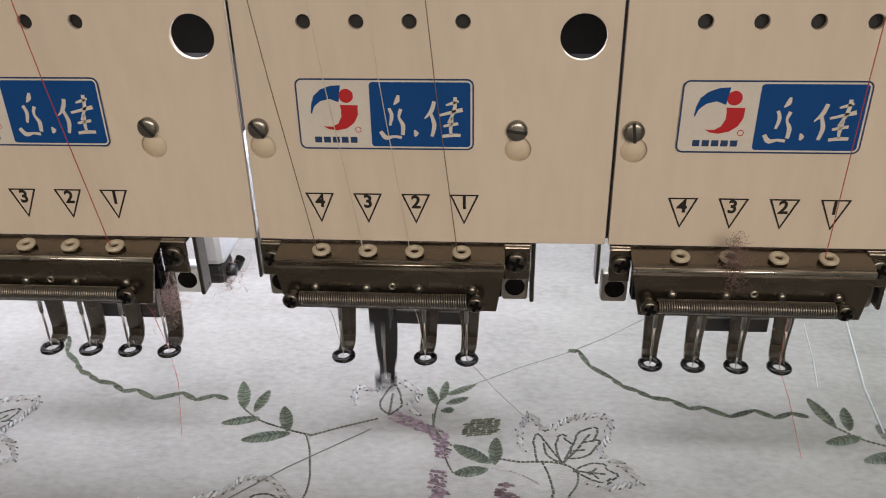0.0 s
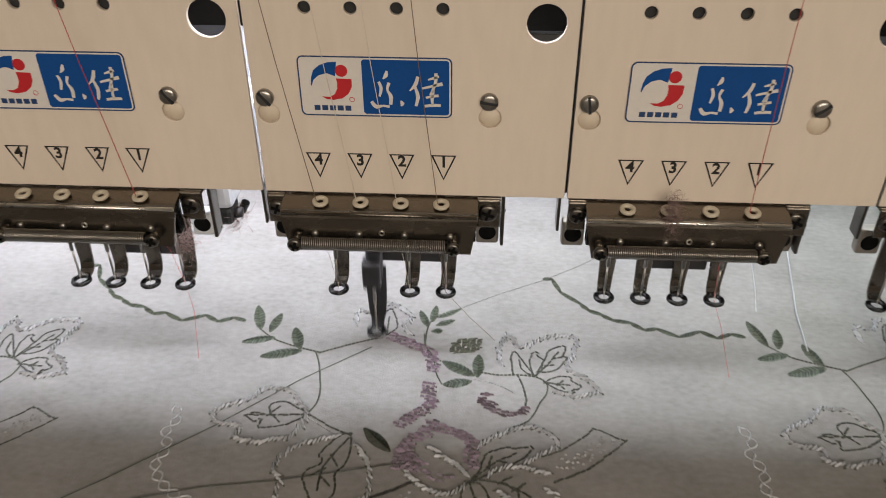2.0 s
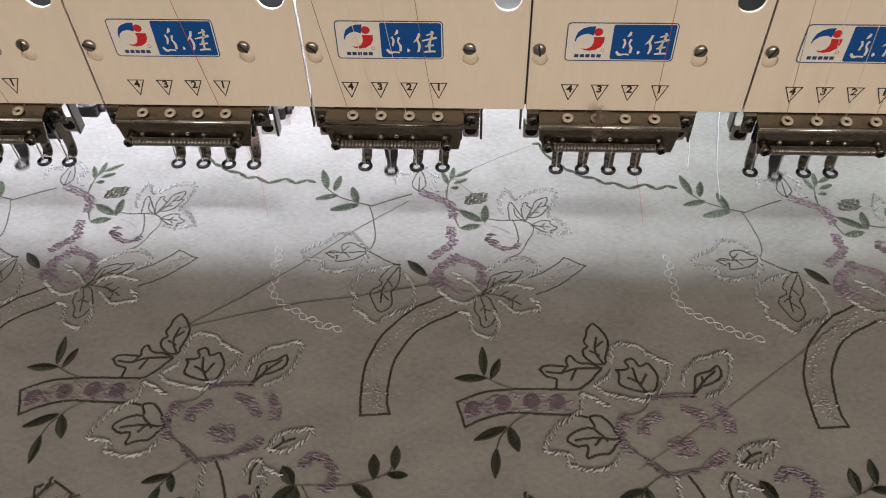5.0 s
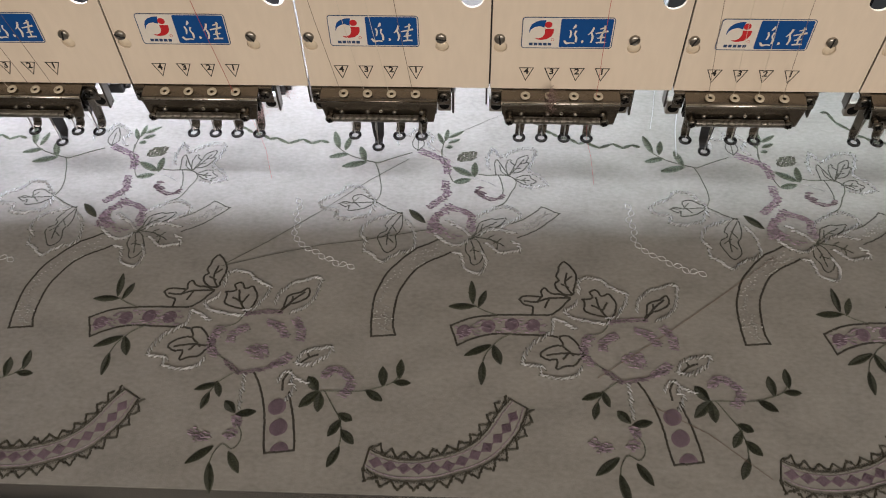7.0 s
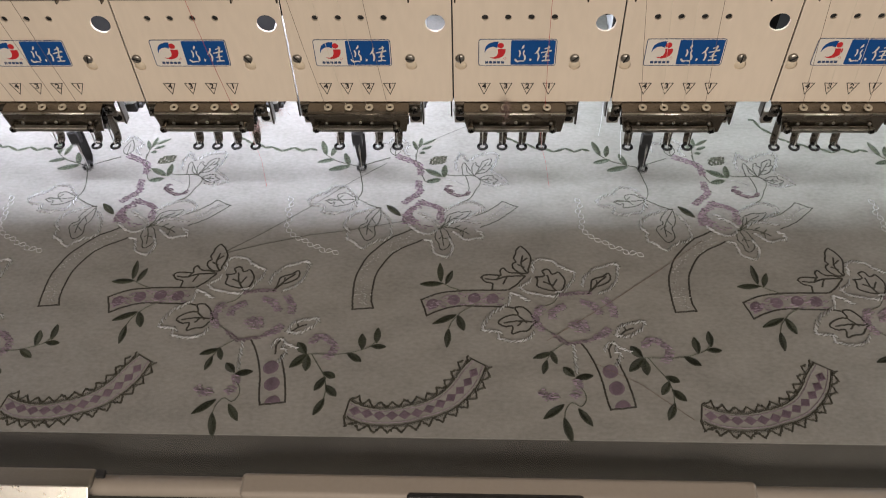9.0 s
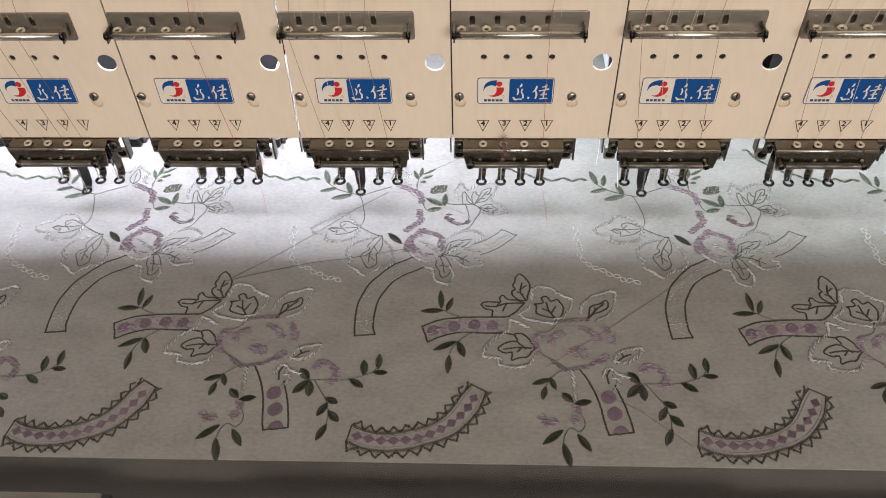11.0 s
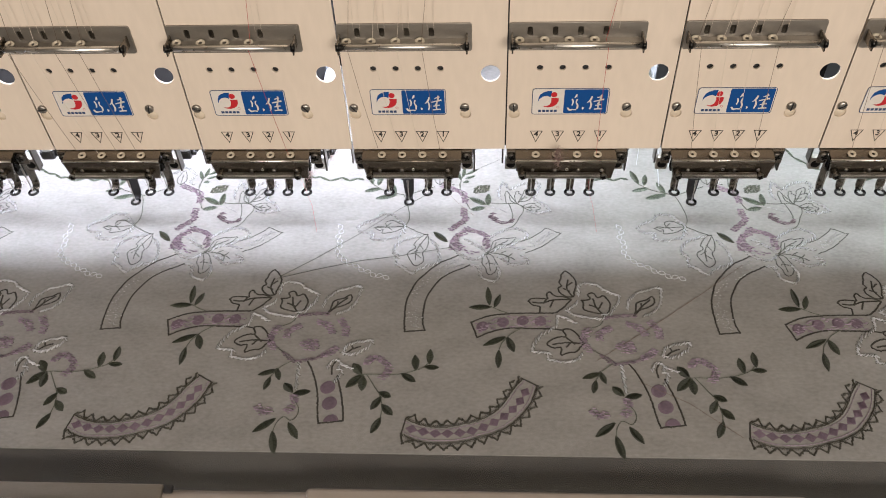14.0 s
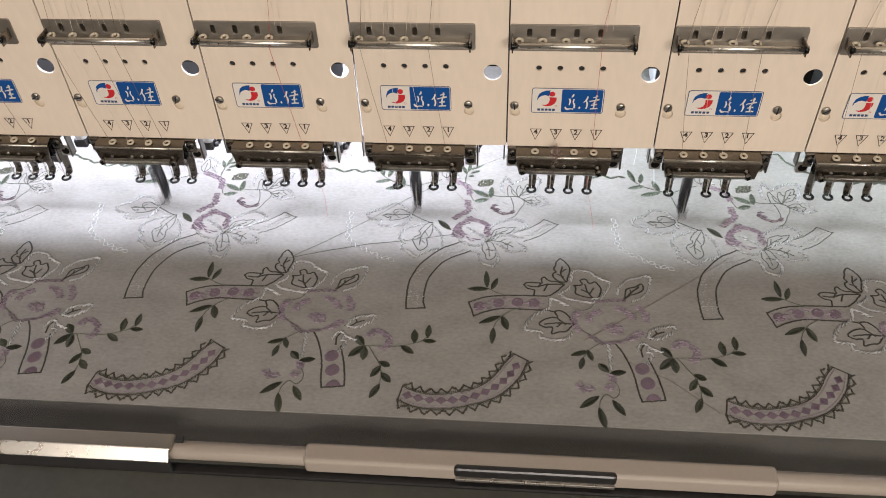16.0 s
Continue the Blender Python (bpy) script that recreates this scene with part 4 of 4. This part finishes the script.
dark([(95.9, -71.1), (100.5, -74.3), (100.4, -79.4)])
dark([(99.1, -73.7), (103.4, -70.5)])
dark([(80.8, -71.2), (78.4, -78.3), (79.4, -83.4), (81.7, -86.5), (82.2, -90.9), (85.4, -93.9), (89.6, -89.6), (91, -83.3), (89.7, -78.2), (86.4, -71.8)], True)
dark([(81.7, -71.2), (84.5, -80.2), (85.4, -89)])
dark([(84.1, -78.9), (81.2, -82.1)])
dark([(84.5, -80.8), (88.2, -82.1)])
bead([(70.5, -83.4), (75.2, -85.3), (77.1, -90.9), (78, -95.8), (81.7, -98.9), (87.2, -101.3), (90.9, -98.8), (92.8, -92.7), (91.9, -86.4), (89.7, -80.8)])
dark([(111.7, -56.0), (121.6, -50.5), (133.3, -40.0)])
dark([(133.3, -40.0), (145.4, -46.3)])
dark([(145.4, -46.3), (129.3, -61.1), (113.8, -69.7)])
pale_fill([(118.5, -57.2), (130.0, -51.3), (138.8, -45.4)])
pale_fill([(116.5, -62.2), (128.0, -56.3), (140.8, -46.4)])

section[0] = "curved_band"
dark([(59, -72), (51.1, -76.5), (44.2, -80.4), (37.4, -86.8), (30.8, -94.3), (25.2, -102.3), (20.8, -113.2), (18.3, -123.3), (17.9, -137.7), (18.9, -152.8)])
dark([(18.9, -152.8), (34.6, -151.5)])
dark([(34.6, -151.5), (32.5, -144.3), (32.4, -133.6), (33.9, -120.2), (38, -109.5), (44.9, -98.5), (53.9, -91), (62.2, -86.6), (68.6, -82.8)])
pale_fill([(20.9, -143.3), (21.7, -134.8), (24.3, -117.4), (29.2, -107.2), (36.5, -96.1), (49, -84.8), (60.6, -78.4)])
pale_fill([(27.1, -150.5), (27.4, -140.4), (27.2, -129)])
pale_fill([(42.5, -97.3), (51.5, -88.6), (63, -82.2)])
pale_fill([(21.9, -137.7), (29.5, -137.6), (24.7, -147.7), (31.2, -146)])

section[0] = "curl_and_cord"
curl([(-46.3, -36.1), (-43, -43), (-45.4, -51.3), (-42, -59.3), (-44, -66.6), (-40.7, -74.4), (-33.2, -81.5), (-24.2, -85.9), (-20, -90.3), (-13.7, -91.5), (-9.1, -96.4), (-4.1, -95.1), (2.3, -98.8)])
rope([(116.3, 64), (121.1, 63.4), (124.6, 52.8), (134.2, 43.5), (137.3, 38.9), (144, 35.4), (148.2, 31.8), (157.3, 30), (162.6, 25.1), (169.3, 26.2), (178.3, 20.6), (189.8, 25.4), (196.3, 20.7), (204.4, 24.3), (209.9, 21.8)])

section[0] = "lower_spray"
leaf((86, -127.7), (68.6, -128.4), 4.6, dark_green)
leaf((84.6, -125.9), (83.3, -107.3), 4.4, dark_green)
leaf((88.4, -128.2), (93.2, -115.1), 4.0, dark_green)
stem([(86.4, -127.7), (92.3, -131.1), (100.5, -134.5)])
dark([(70.3, -143.4), (83.7, -137), (99.1, -134.6), (114.9, -133.8), (128.6, -133.7), (135.7, -133.1), (141.3, -129), (146.6, -123), (149.7, -119.5)])
dark([(70.3, -143.4), (75.1, -158)])
dark([(75.1, -158), (87.4, -151.7), (101.1, -148.8), (118.2, -149.2), (131.7, -149.1), (140, -150.6)])
lilac_fill([(75.3, -151.9), (85.4, -143.9), (98.2, -140.3), (116.3, -140.2), (132.1, -140)])
lilac_fill([(74.1, -147.4), (86.5, -148.4), (99.2, -144.9), (117.3, -144.7), (130.9, -145.1)])
dot((79, -147.3), 4.6)
dot((94.8, -143.2), 4.6)
dot((110.2, -141.3), 4.6)
dot((123.9, -141.8), 4.6)
leaf((96.8, -157.2), (79.8, -165.6), 4.6, dark_green)
leaf((98.1, -157.2), (102.8, -171.3), 5.6, dark_green)
leaf((91.5, -169.8), (90.8, -186.2), 4.4, dark_green)
stem([(109.2, -148.7), (102.1, -153.3), (97.5, -158.3), (93.8, -163.3), (91.5, -169.8)])
dark([(115.5, -121.5), (117.8, -119.1), (123.2, -118.5), (130.2, -119), (129.9, -114.8), (132.5, -111.8), (136.6, -116), (142.7, -116.5), (149.7, -119.5)])
dark([(115.5, -121.5), (118.7, -125.6), (124.1, -127.3), (123.6, -133.8)])
dark([(119, -122.7), (126.4, -123.2), (135.1, -120.2), (149.7, -119.5)])
dark([(127.4, -123.2), (130.2, -119)])
dark([(135.1, -120.2), (132, -127.9)])
dark([(142.4, -97), (143.1, -93.3), (146.3, -89.5), (149.5, -92), (153.4, -98.2), (154, -104.3), (152.1, -112.3), (151, -116.5), (145.5, -116.5), (141.1, -112.9), (139.7, -108.1), (142.4, -105), (140.9, -102)], True)
dark([(150.5, -116.5), (146.7, -108.1), (147.9, -98.8)])
dark([(148.1, -110.5), (143.9, -108.1)])
dark([(147.6, -105), (151.6, -101.3)])
dark([(170.4, -133.9), (162.3, -131.7), (158.2, -128.8), (158.6, -122.9), (157.2, -120.6), (163.9, -119.3), (162.7, -114.6), (166.6, -112.7), (170.5, -117.5), (174.9, -115.7), (179.1, -122.8), (178.6, -128.6), (176.3, -134.4)])
dark([(174.4, -136.8), (168.6, -128.1), (166.2, -119.3)])
dark([(168.6, -128.1), (162.5, -124.7)])
dark([(169.7, -129.9), (173.6, -122.2)])
dark([(196, -136.6), (198.5, -131.4), (199.8, -123.8), (204, -120.8), (208.4, -119.6), (212.6, -116), (214.5, -120.7), (212.2, -124.8), (207.1, -127.8), (201.5, -130.2)], True)
dark([(196, -136.6), (204.6, -125.5), (211.6, -119)])
dark([(203.4, -126.7), (203.3, -122.6)])
bead([(154.9, -115.2), (155.9, -107.4), (158.9, -103.1), (164.6, -103), (170.4, -104.8), (175.3, -109.7), (182.3, -113.2), (187.4, -116.2), (185.9, -122.1), (182.9, -126.8), (180.4, -131.5), (176.4, -135), (171.8, -134.5)])
bead([(153.9, -122.4), (150.1, -127.1), (145.2, -130.1), (149.2, -134.7), (156.4, -136.9), (163.5, -138.6), (170.4, -139.6), (173.7, -137.9)])
bead([(138.1, -135.9), (143.2, -138.8), (148.3, -142.1), (152.3, -144.4)])
bead([(192.2, -128.5), (194.1, -122.1), (197.9, -116.1), (202.8, -111.3), (209.6, -110), (216.3, -107.5), (220.9, -108.1), (220.2, -114.7), (218.7, -121.9), (215, -129.5), (210, -133), (203.6, -135.9)])
bead([(137.5, -137.7), (136.6, -144.5), (131.9, -150.2), (124.7, -154.1), (120.5, -159.7), (117.4, -165.7), (116.7, -170.6), (123.1, -171.6), (129.4, -172.6), (127.9, -177.9), (133.5, -179.4), (142.3, -180.3), (148.5, -178.7), (153.9, -172.8)])
dark([(155.7, -163.1), (153.5, -158.3), (150.3, -152.8), (146.1, -149.5), (140.8, -150.1), (142.9, -156.2), (137.7, -156.8), (131.6, -159.6), (128.1, -164), (133.1, -167.2), (138.4, -167.1), (137.9, -173.5), (142.9, -171.9), (149.2, -170.7), (152.8, -166.4), (155.7, -163.1)])
dark([(132.5, -163.9), (143.2, -162.2), (155.7, -163.1)])
dark([(148.7, -163.2), (143.2, -157.8)])
dark([(145.5, -162.7), (142.2, -166.5)])
stem([(155.7, -163.1), (161.1, -169), (167, -172.7), (172.3, -178.9)])
stem([(154.5, -156.6), (157.7, -149.4), (162.8, -148.2), (169.1, -145.3), (172.7, -140.2)])
purple([(157.4, -155.5), (155.7, -161), (157.6, -166.4), (161.8, -170.6)])
purple([(156.8, -154.4), (159.2, -150.5), (162.8, -148.2)])
purple([(167.9, -159.7), (168.3, -154.2), (173, -150.3), (178.4, -148)])
purple([(190.3, -144), (197.3, -146.2), (201, -150.6), (203.9, -156.1)])
purple([(207.8, -141), (211.6, -146.6), (213.7, -153.8), (213.9, -158.7)])
purple([(181.3, -167.2), (185.2, -163.9), (191.8, -164.4), (190.3, -169.2), (185.1, -168.7)])
purple([(197.9, -176.5), (203.9, -173.3), (208.7, -166.9)])
mauve([(168, -173.7), (173.2, -178.9), (179.3, -182), (187.6, -180.3), (193.9, -178.7), (199.9, -175.5)])
mauve([(173.8, -138.5), (181.2, -136.7), (188.8, -136.1), (197.8, -136)])
bead([(213.5, -173.7), (215, -168.4), (220.2, -164.6), (226.6, -162.9), (234.3, -161.8), (233.5, -166.6), (228.3, -170.9), (223.4, -174.1), (217.1, -175.3)], True)
dark([(214.9, -175.3), (220.8, -169.9), (227, -167.2)])
dark([(220.8, -169.9), (219.1, -166.2)])
bead([(203.6, -187.4), (205.1, -182.7), (210, -180.6), (212.9, -183.7), (211.3, -187.8), (214.6, -190.8), (213.1, -195.9), (210.3, -200.4)])
dark([(209.3, -181.6), (206.9, -186.8), (207.5, -194.4)])
bead([(213.5, -184.7), (218, -186.7), (222.5, -189.2)])
bead([(181.7, -183.5), (182.2, -192.2), (182.1, -199.8), (182, -207.2)])
leaf((165.6, -189.9), (152.4, -194.6), 4.0, dark_green)
leaf((165.3, -188.4), (168.9, -199), 4.0, dark_green)
leaf((162, -196), (159, -207.5), 4.0, dark_green)
stem([(175, -182), (170.4, -185.2), (165.6, -189.9), (161.7, -196.5)])
dark([(187.9, -181.9), (192, -189.6), (196, -199.6), (199.3, -211.9), (201, -223.8), (203, -235.4)])
dark([(203, -235.4), (220.5, -232.9)])
dark([(220.5, -232.9), (218.4, -218.8), (215.3, -206.8), (211.7, -194.4)])
dot((205.9, -204.9), 5.4)
dot((208.9, -218.5), 5.4)
dot((211.7, -233.5), 5.4, True)
leaf((180.7, -209.7), (173.2, -201.9), 5.6, dark_green)
leaf((181.3, -210.7), (193.5, -208.5), 4.6, dark_green)
purple([(180.7, -212.1), (183.1, -216.4), (184.8, -219.8)])
purple([(178.8, -225.6), (181.6, -222.7), (184.6, -223.6)])
purple([(156.8, -222.1), (161, -226.8), (164, -225.3), (168.4, -227.1)])
stem([(184.1, -217.9), (186.9, -222.6), (187, -228.7), (183.3, -233), (177.9, -230.3), (175, -232.2), (172.6, -236.8), (171.6, -242.8)])
leaf((172.1, -231.7), (157.5, -243), 5.0, dark_green)
leaf((171.4, -241.9), (175.5, -260.5), 5.2, dark_green)
leaf((181.5, -234.8), (190, -247.9), 5.0, dark_green)
leaf((229.7, -193.6), (222.3, -183.5), 6.4, dark_green)
leaf((230.5, -193.1), (219.2, -204.7), 6.0, dark_green)
leaf((231, -194.1), (231.2, -207.5), 5.8, dark_green)
purple([(232.1, -183.9), (234.7, -179.2), (240.1, -177.6), (245.5, -181.2), (249.8, -187.3), (247.3, -192.4), (244.8, -197.5)])
stem([(229.7, -193.6), (234.7, -193.1), (246.5, -193.4), (259, -192.3), (269.3, -189.1), (275.5, -186), (279.5, -180.8)])
leaf((259, -191.8), (269.9, -199.1), 5.0, dark_green)
leaf((269.8, -189.1), (268.5, -175.2), 5.4, dark_green)
leaf((275.9, -186), (286.5, -186.3), 4.0, dark_green)
leaf((279.6, -183.4), (279.8, -169.8), 4.6, dark_green)
stem([(233.9, -193.6), (240.4, -204), (244.7, -211.2), (247.2, -220.8), (246.8, -230.2)])
leaf((244.1, -208.3), (252.7, -212.6), 5.0, dark_green)
leaf((246, -212.2), (239.3, -223.3), 5.0, dark_green)
leaf((246.6, -218.9), (255.1, -227.7), 5.4, dark_green)
leaf((247.2, -229.7), (241.1, -242.6), 4.8, dark_green)

section[0] = "lace_crescent"
LACE_TOP = [(24.9, -230.8), (34, -234.8), (44.1, -236.9), (54, -236.8), (65.8, -234.3), (77.7, -230.5), (87.7, -224.3), (95, -215.7), (101.3, -205.1), (108.6, -195.6)]
LACE_LOW = [(22.6, -242.7), (30.7, -247), (40.7, -249.5), (54.4, -249.7), (66.1, -248.2), (77.8, -244.5), (87.6, -241.2), (97.5, -235.6), (105.6, -227.7), (111.9, -219.3), (116.3, -209.7), (118.6, -201.4)]
LACE_MID = [(29.5, -239), (39.1, -241.1), (49, -242.3), (58.9, -241.7), (69.1, -240.6), (79.7, -236.8), (89.6, -231.2), (96.9, -225.6), (104.7, -217), (110.3, -206.9)]
lace(LACE_TOP, LACE_LOW, LACE_MID)

# every motif repeats with the working heads, two head pitches apart
MESHES = {key: stitch_mesh(PLAIN[key[1]], rows) for key, rows in STITCHES.items()}
for me in MESHES.values():
    me.validate()
for k in range(-2, 3):
    for name in ("upper_spray", "curved_band", "curl_and_cord", "lower_spray", "lace_crescent"):
        keys = [key for key in MESHES if key[0] == name]
        main = None
        for key in keys:
            ob = link(name if main is None else PLAIN[key[1]], MESHES[key], THREADS[key[1]], cloth if main is None else main)
            if main is None:
                main = ob
                ob.location = (2 * PITCH * k, 0, 0)
        for where, kind, me, thread in LEAVES:
            if where == name:
                link(kind, me, THREADS[thread], main)
# loose jump threads lying on the cloth
JUMP_A = [(-0.0901, -0.0994), (-0.0587, -0.0892), (-0.0221, -0.0789), (0.0060, -0.0742), (0.0484, -0.0642), (0.0603, -0.0622)]
JUMP_B = [(-0.0872, -0.0969), (-0.0605, -0.0765), (-0.0254, -0.0464), (0.0048, -0.0176), (0.0337, 0.0057)]
for points in (JUMP_A, JUMP_B, [(0.0741, 0.0365), (0.0950, 0.0500), (0.1161, 0.0618)], [(0.1161, 0.0618), (0.1350, 0.0750), (0.1600, 0.0960)]):
    part("jump_thread", tube([(x, y, 0.0006) for x, y in points], 0.00020 if points in (JUMP_A, JUMP_B) else 0.00011, 4), STEM_THREAD, cloth)

for points, thread, r in (([(0.1631, -0.1796), (0.2105, -0.1455), (0.2542, -0.1118), (0.2907, -0.0820)], BROWN_THREAD, 0.00016), ([(0.1923, -0.1967), (0.2259, -0.2153), (0.2582, -0.2427)], BROWN_THREAD, 0.00014),
                          ([(0.2520, 0.1050), (0.2486, 0.0886), (0.2392, 0.0413), (0.2364, 0.0128)], WHITE_THREAD, 0.00042),
                          ([(0.2290, 0.0900), (0.2240, 0.0600), (0.2200, 0.0420)], WHITE_THREAD, 0.00022)):
    part("loose_thread", tube([(x, y, 0.0005) for x, y in points], r, 5), thread, cloth)


def clamp_rail():
    """Front rail of the cloth frame: tube, cream clamp with a grip recess, and a bright clip."""
    r = thing("clamp_rail", (0, 0, 0), "beige front rail clamping the cloth, with sleeve and bright metal clip", "frame rail")
    y, z = -0.2985, 0.0064
    part("tube", smooth(rod((-1.25, y, z), (1.45, y, z), 0.0065, n=28)), RAIL_PAINT, r, "round beige painted tube")
    part("sleeve", rbox(-0.0355, 0.2850, y - 0.0080, y + 0.0076, z - 0.0086, z + 0.0072, 0.0032, None, 4), RAIL_PAINT, r, "cream clamping sleeve")
    part("grip_recess", rbox(0.0690, 0.1790, y - 0.0093, y - 0.0035, z - 0.0030, z + 0.0078, 0.0026, None, 3), BLACKENED, r, "dark glossy grip in the sleeve")
    part("grip_edge", rbox(0.0700, 0.1780, y - 0.0101, y - 0.0084, z - 0.0060, z - 0.0030, 0.0006), BRIGHT, r)
    part("lower_lip", rbox(-1.25, 1.45, y - 0.0120, y - 0.0040, z - 0.0130, z - 0.0095, 0.001), BLACKENED, r, "dark lower lip of the rail")
    for x0, x1 in ((-0.2765, -0.1285), (-0.4255, -0.2805)):
        c = part("clip", rbox(x0, x1, y - 0.0060, y + 0.0075, z + 0.0050, z + 0.0090, 0.002, None, 3), PLATE_STEEL, r, "brown-grey metal clip on the tube")
        bm = rbox(x0 + 0.012, x1 - 0.0005, -0.0050, 0.0050, -0.0008, 0.0008, 0.0005)
        bmesh.ops.transform(bm, matrix=pose(0, y - 0.0095, z + 0.0075, 45), verts=bm.verts)
        part("clip_strip", bm, BRIGHT, c, "bright polished steel strip")
        part("end_cap", rbox(x1 + 0.0002, x1 + 0.0060, y + 0.0015, y + 0.0068, z + 0.0050, z + 0.0088, 0.0008), BLACK, c, "small black end cap")
        part("clip_lip", rbox(x0, x1, y - 0.0135, y - 0.0100, z - 0.0090, z + 0.0040, 0.001), BLACK, c, "dark lower lip")
    return r


rail = clamp_rail()


def table():
    t = thing("machine_table", (0, 0, 0), "grey laminate machine table under the cloth", "table")
    part("tabletop", rbox(-1.9, 2.1, -1.05, 0.75, -0.060, -0.030, 0.004), TABLE, t)
    for x in (-1.7, 1.9):
        for yy in (-0.95, 0.65):
            part("leg", rbox(x - 0.03, x + 0.03, yy - 0.03, yy + 0.03, -0.85, -0.060, 0.003), GREY_CAST, t)


table()

# the cloth and its rail shift together under the needles
SHIFT = [(0, -0.0000, -0.0000), (0.5, 0.0007, 0.0022), (1, 0.0023, 0.0066), (1.5, 0.0028, 0.0009), (2, 0.0037, 0.0031), (2.5, 0.0050, 0.0040), (3, 0.0077, 0.0073), (3.5, 0.0070, 0.0049), (4, 0.0104, 0.0065), (4.5, 0.0128, 0.0080), (5, 0.0154, 0.0075), (7.5, 0.0287, 0.0171), (8, 0.0293, 0.0194), (8.5, 0.0308, 0.0198), (9, 0.0268, 0.0202), (11.5, 0.0283, 0.0297), (12, 0.0312, 0.0314), (12.5, 0.0246, 0.0297), (13, 0.0257, 0.0319), (13.5, 0.0237, 0.0371), (14, 0.0237, 0.0417), (14.5, 0.0246, 0.0445), (15, 0.0239, 0.0424), (15.5, 0.0235, 0.0461), (16, 0.0229, 0.0481)]


def motions():
    rows = [(t, pose(x, y, 0)) for t, x, y in SHIFT]
    walk(cloth, rows)
    walk(rail, rows)
    # needle drive: 14.142 strokes a second, at its lowest at 2 s
    for f in STROKES:
        strokes = []
        for i in range(16 * FPS + 1):
            t = i / FPS
            down = min(1.0, 0.56 + 0.56 * math.cos(math.tau * 14.142 * (t - 2.0)))
            strokes.append((t, pose(0, 0, -0.0265 * down)))
        walk(f, strokes)


motions()
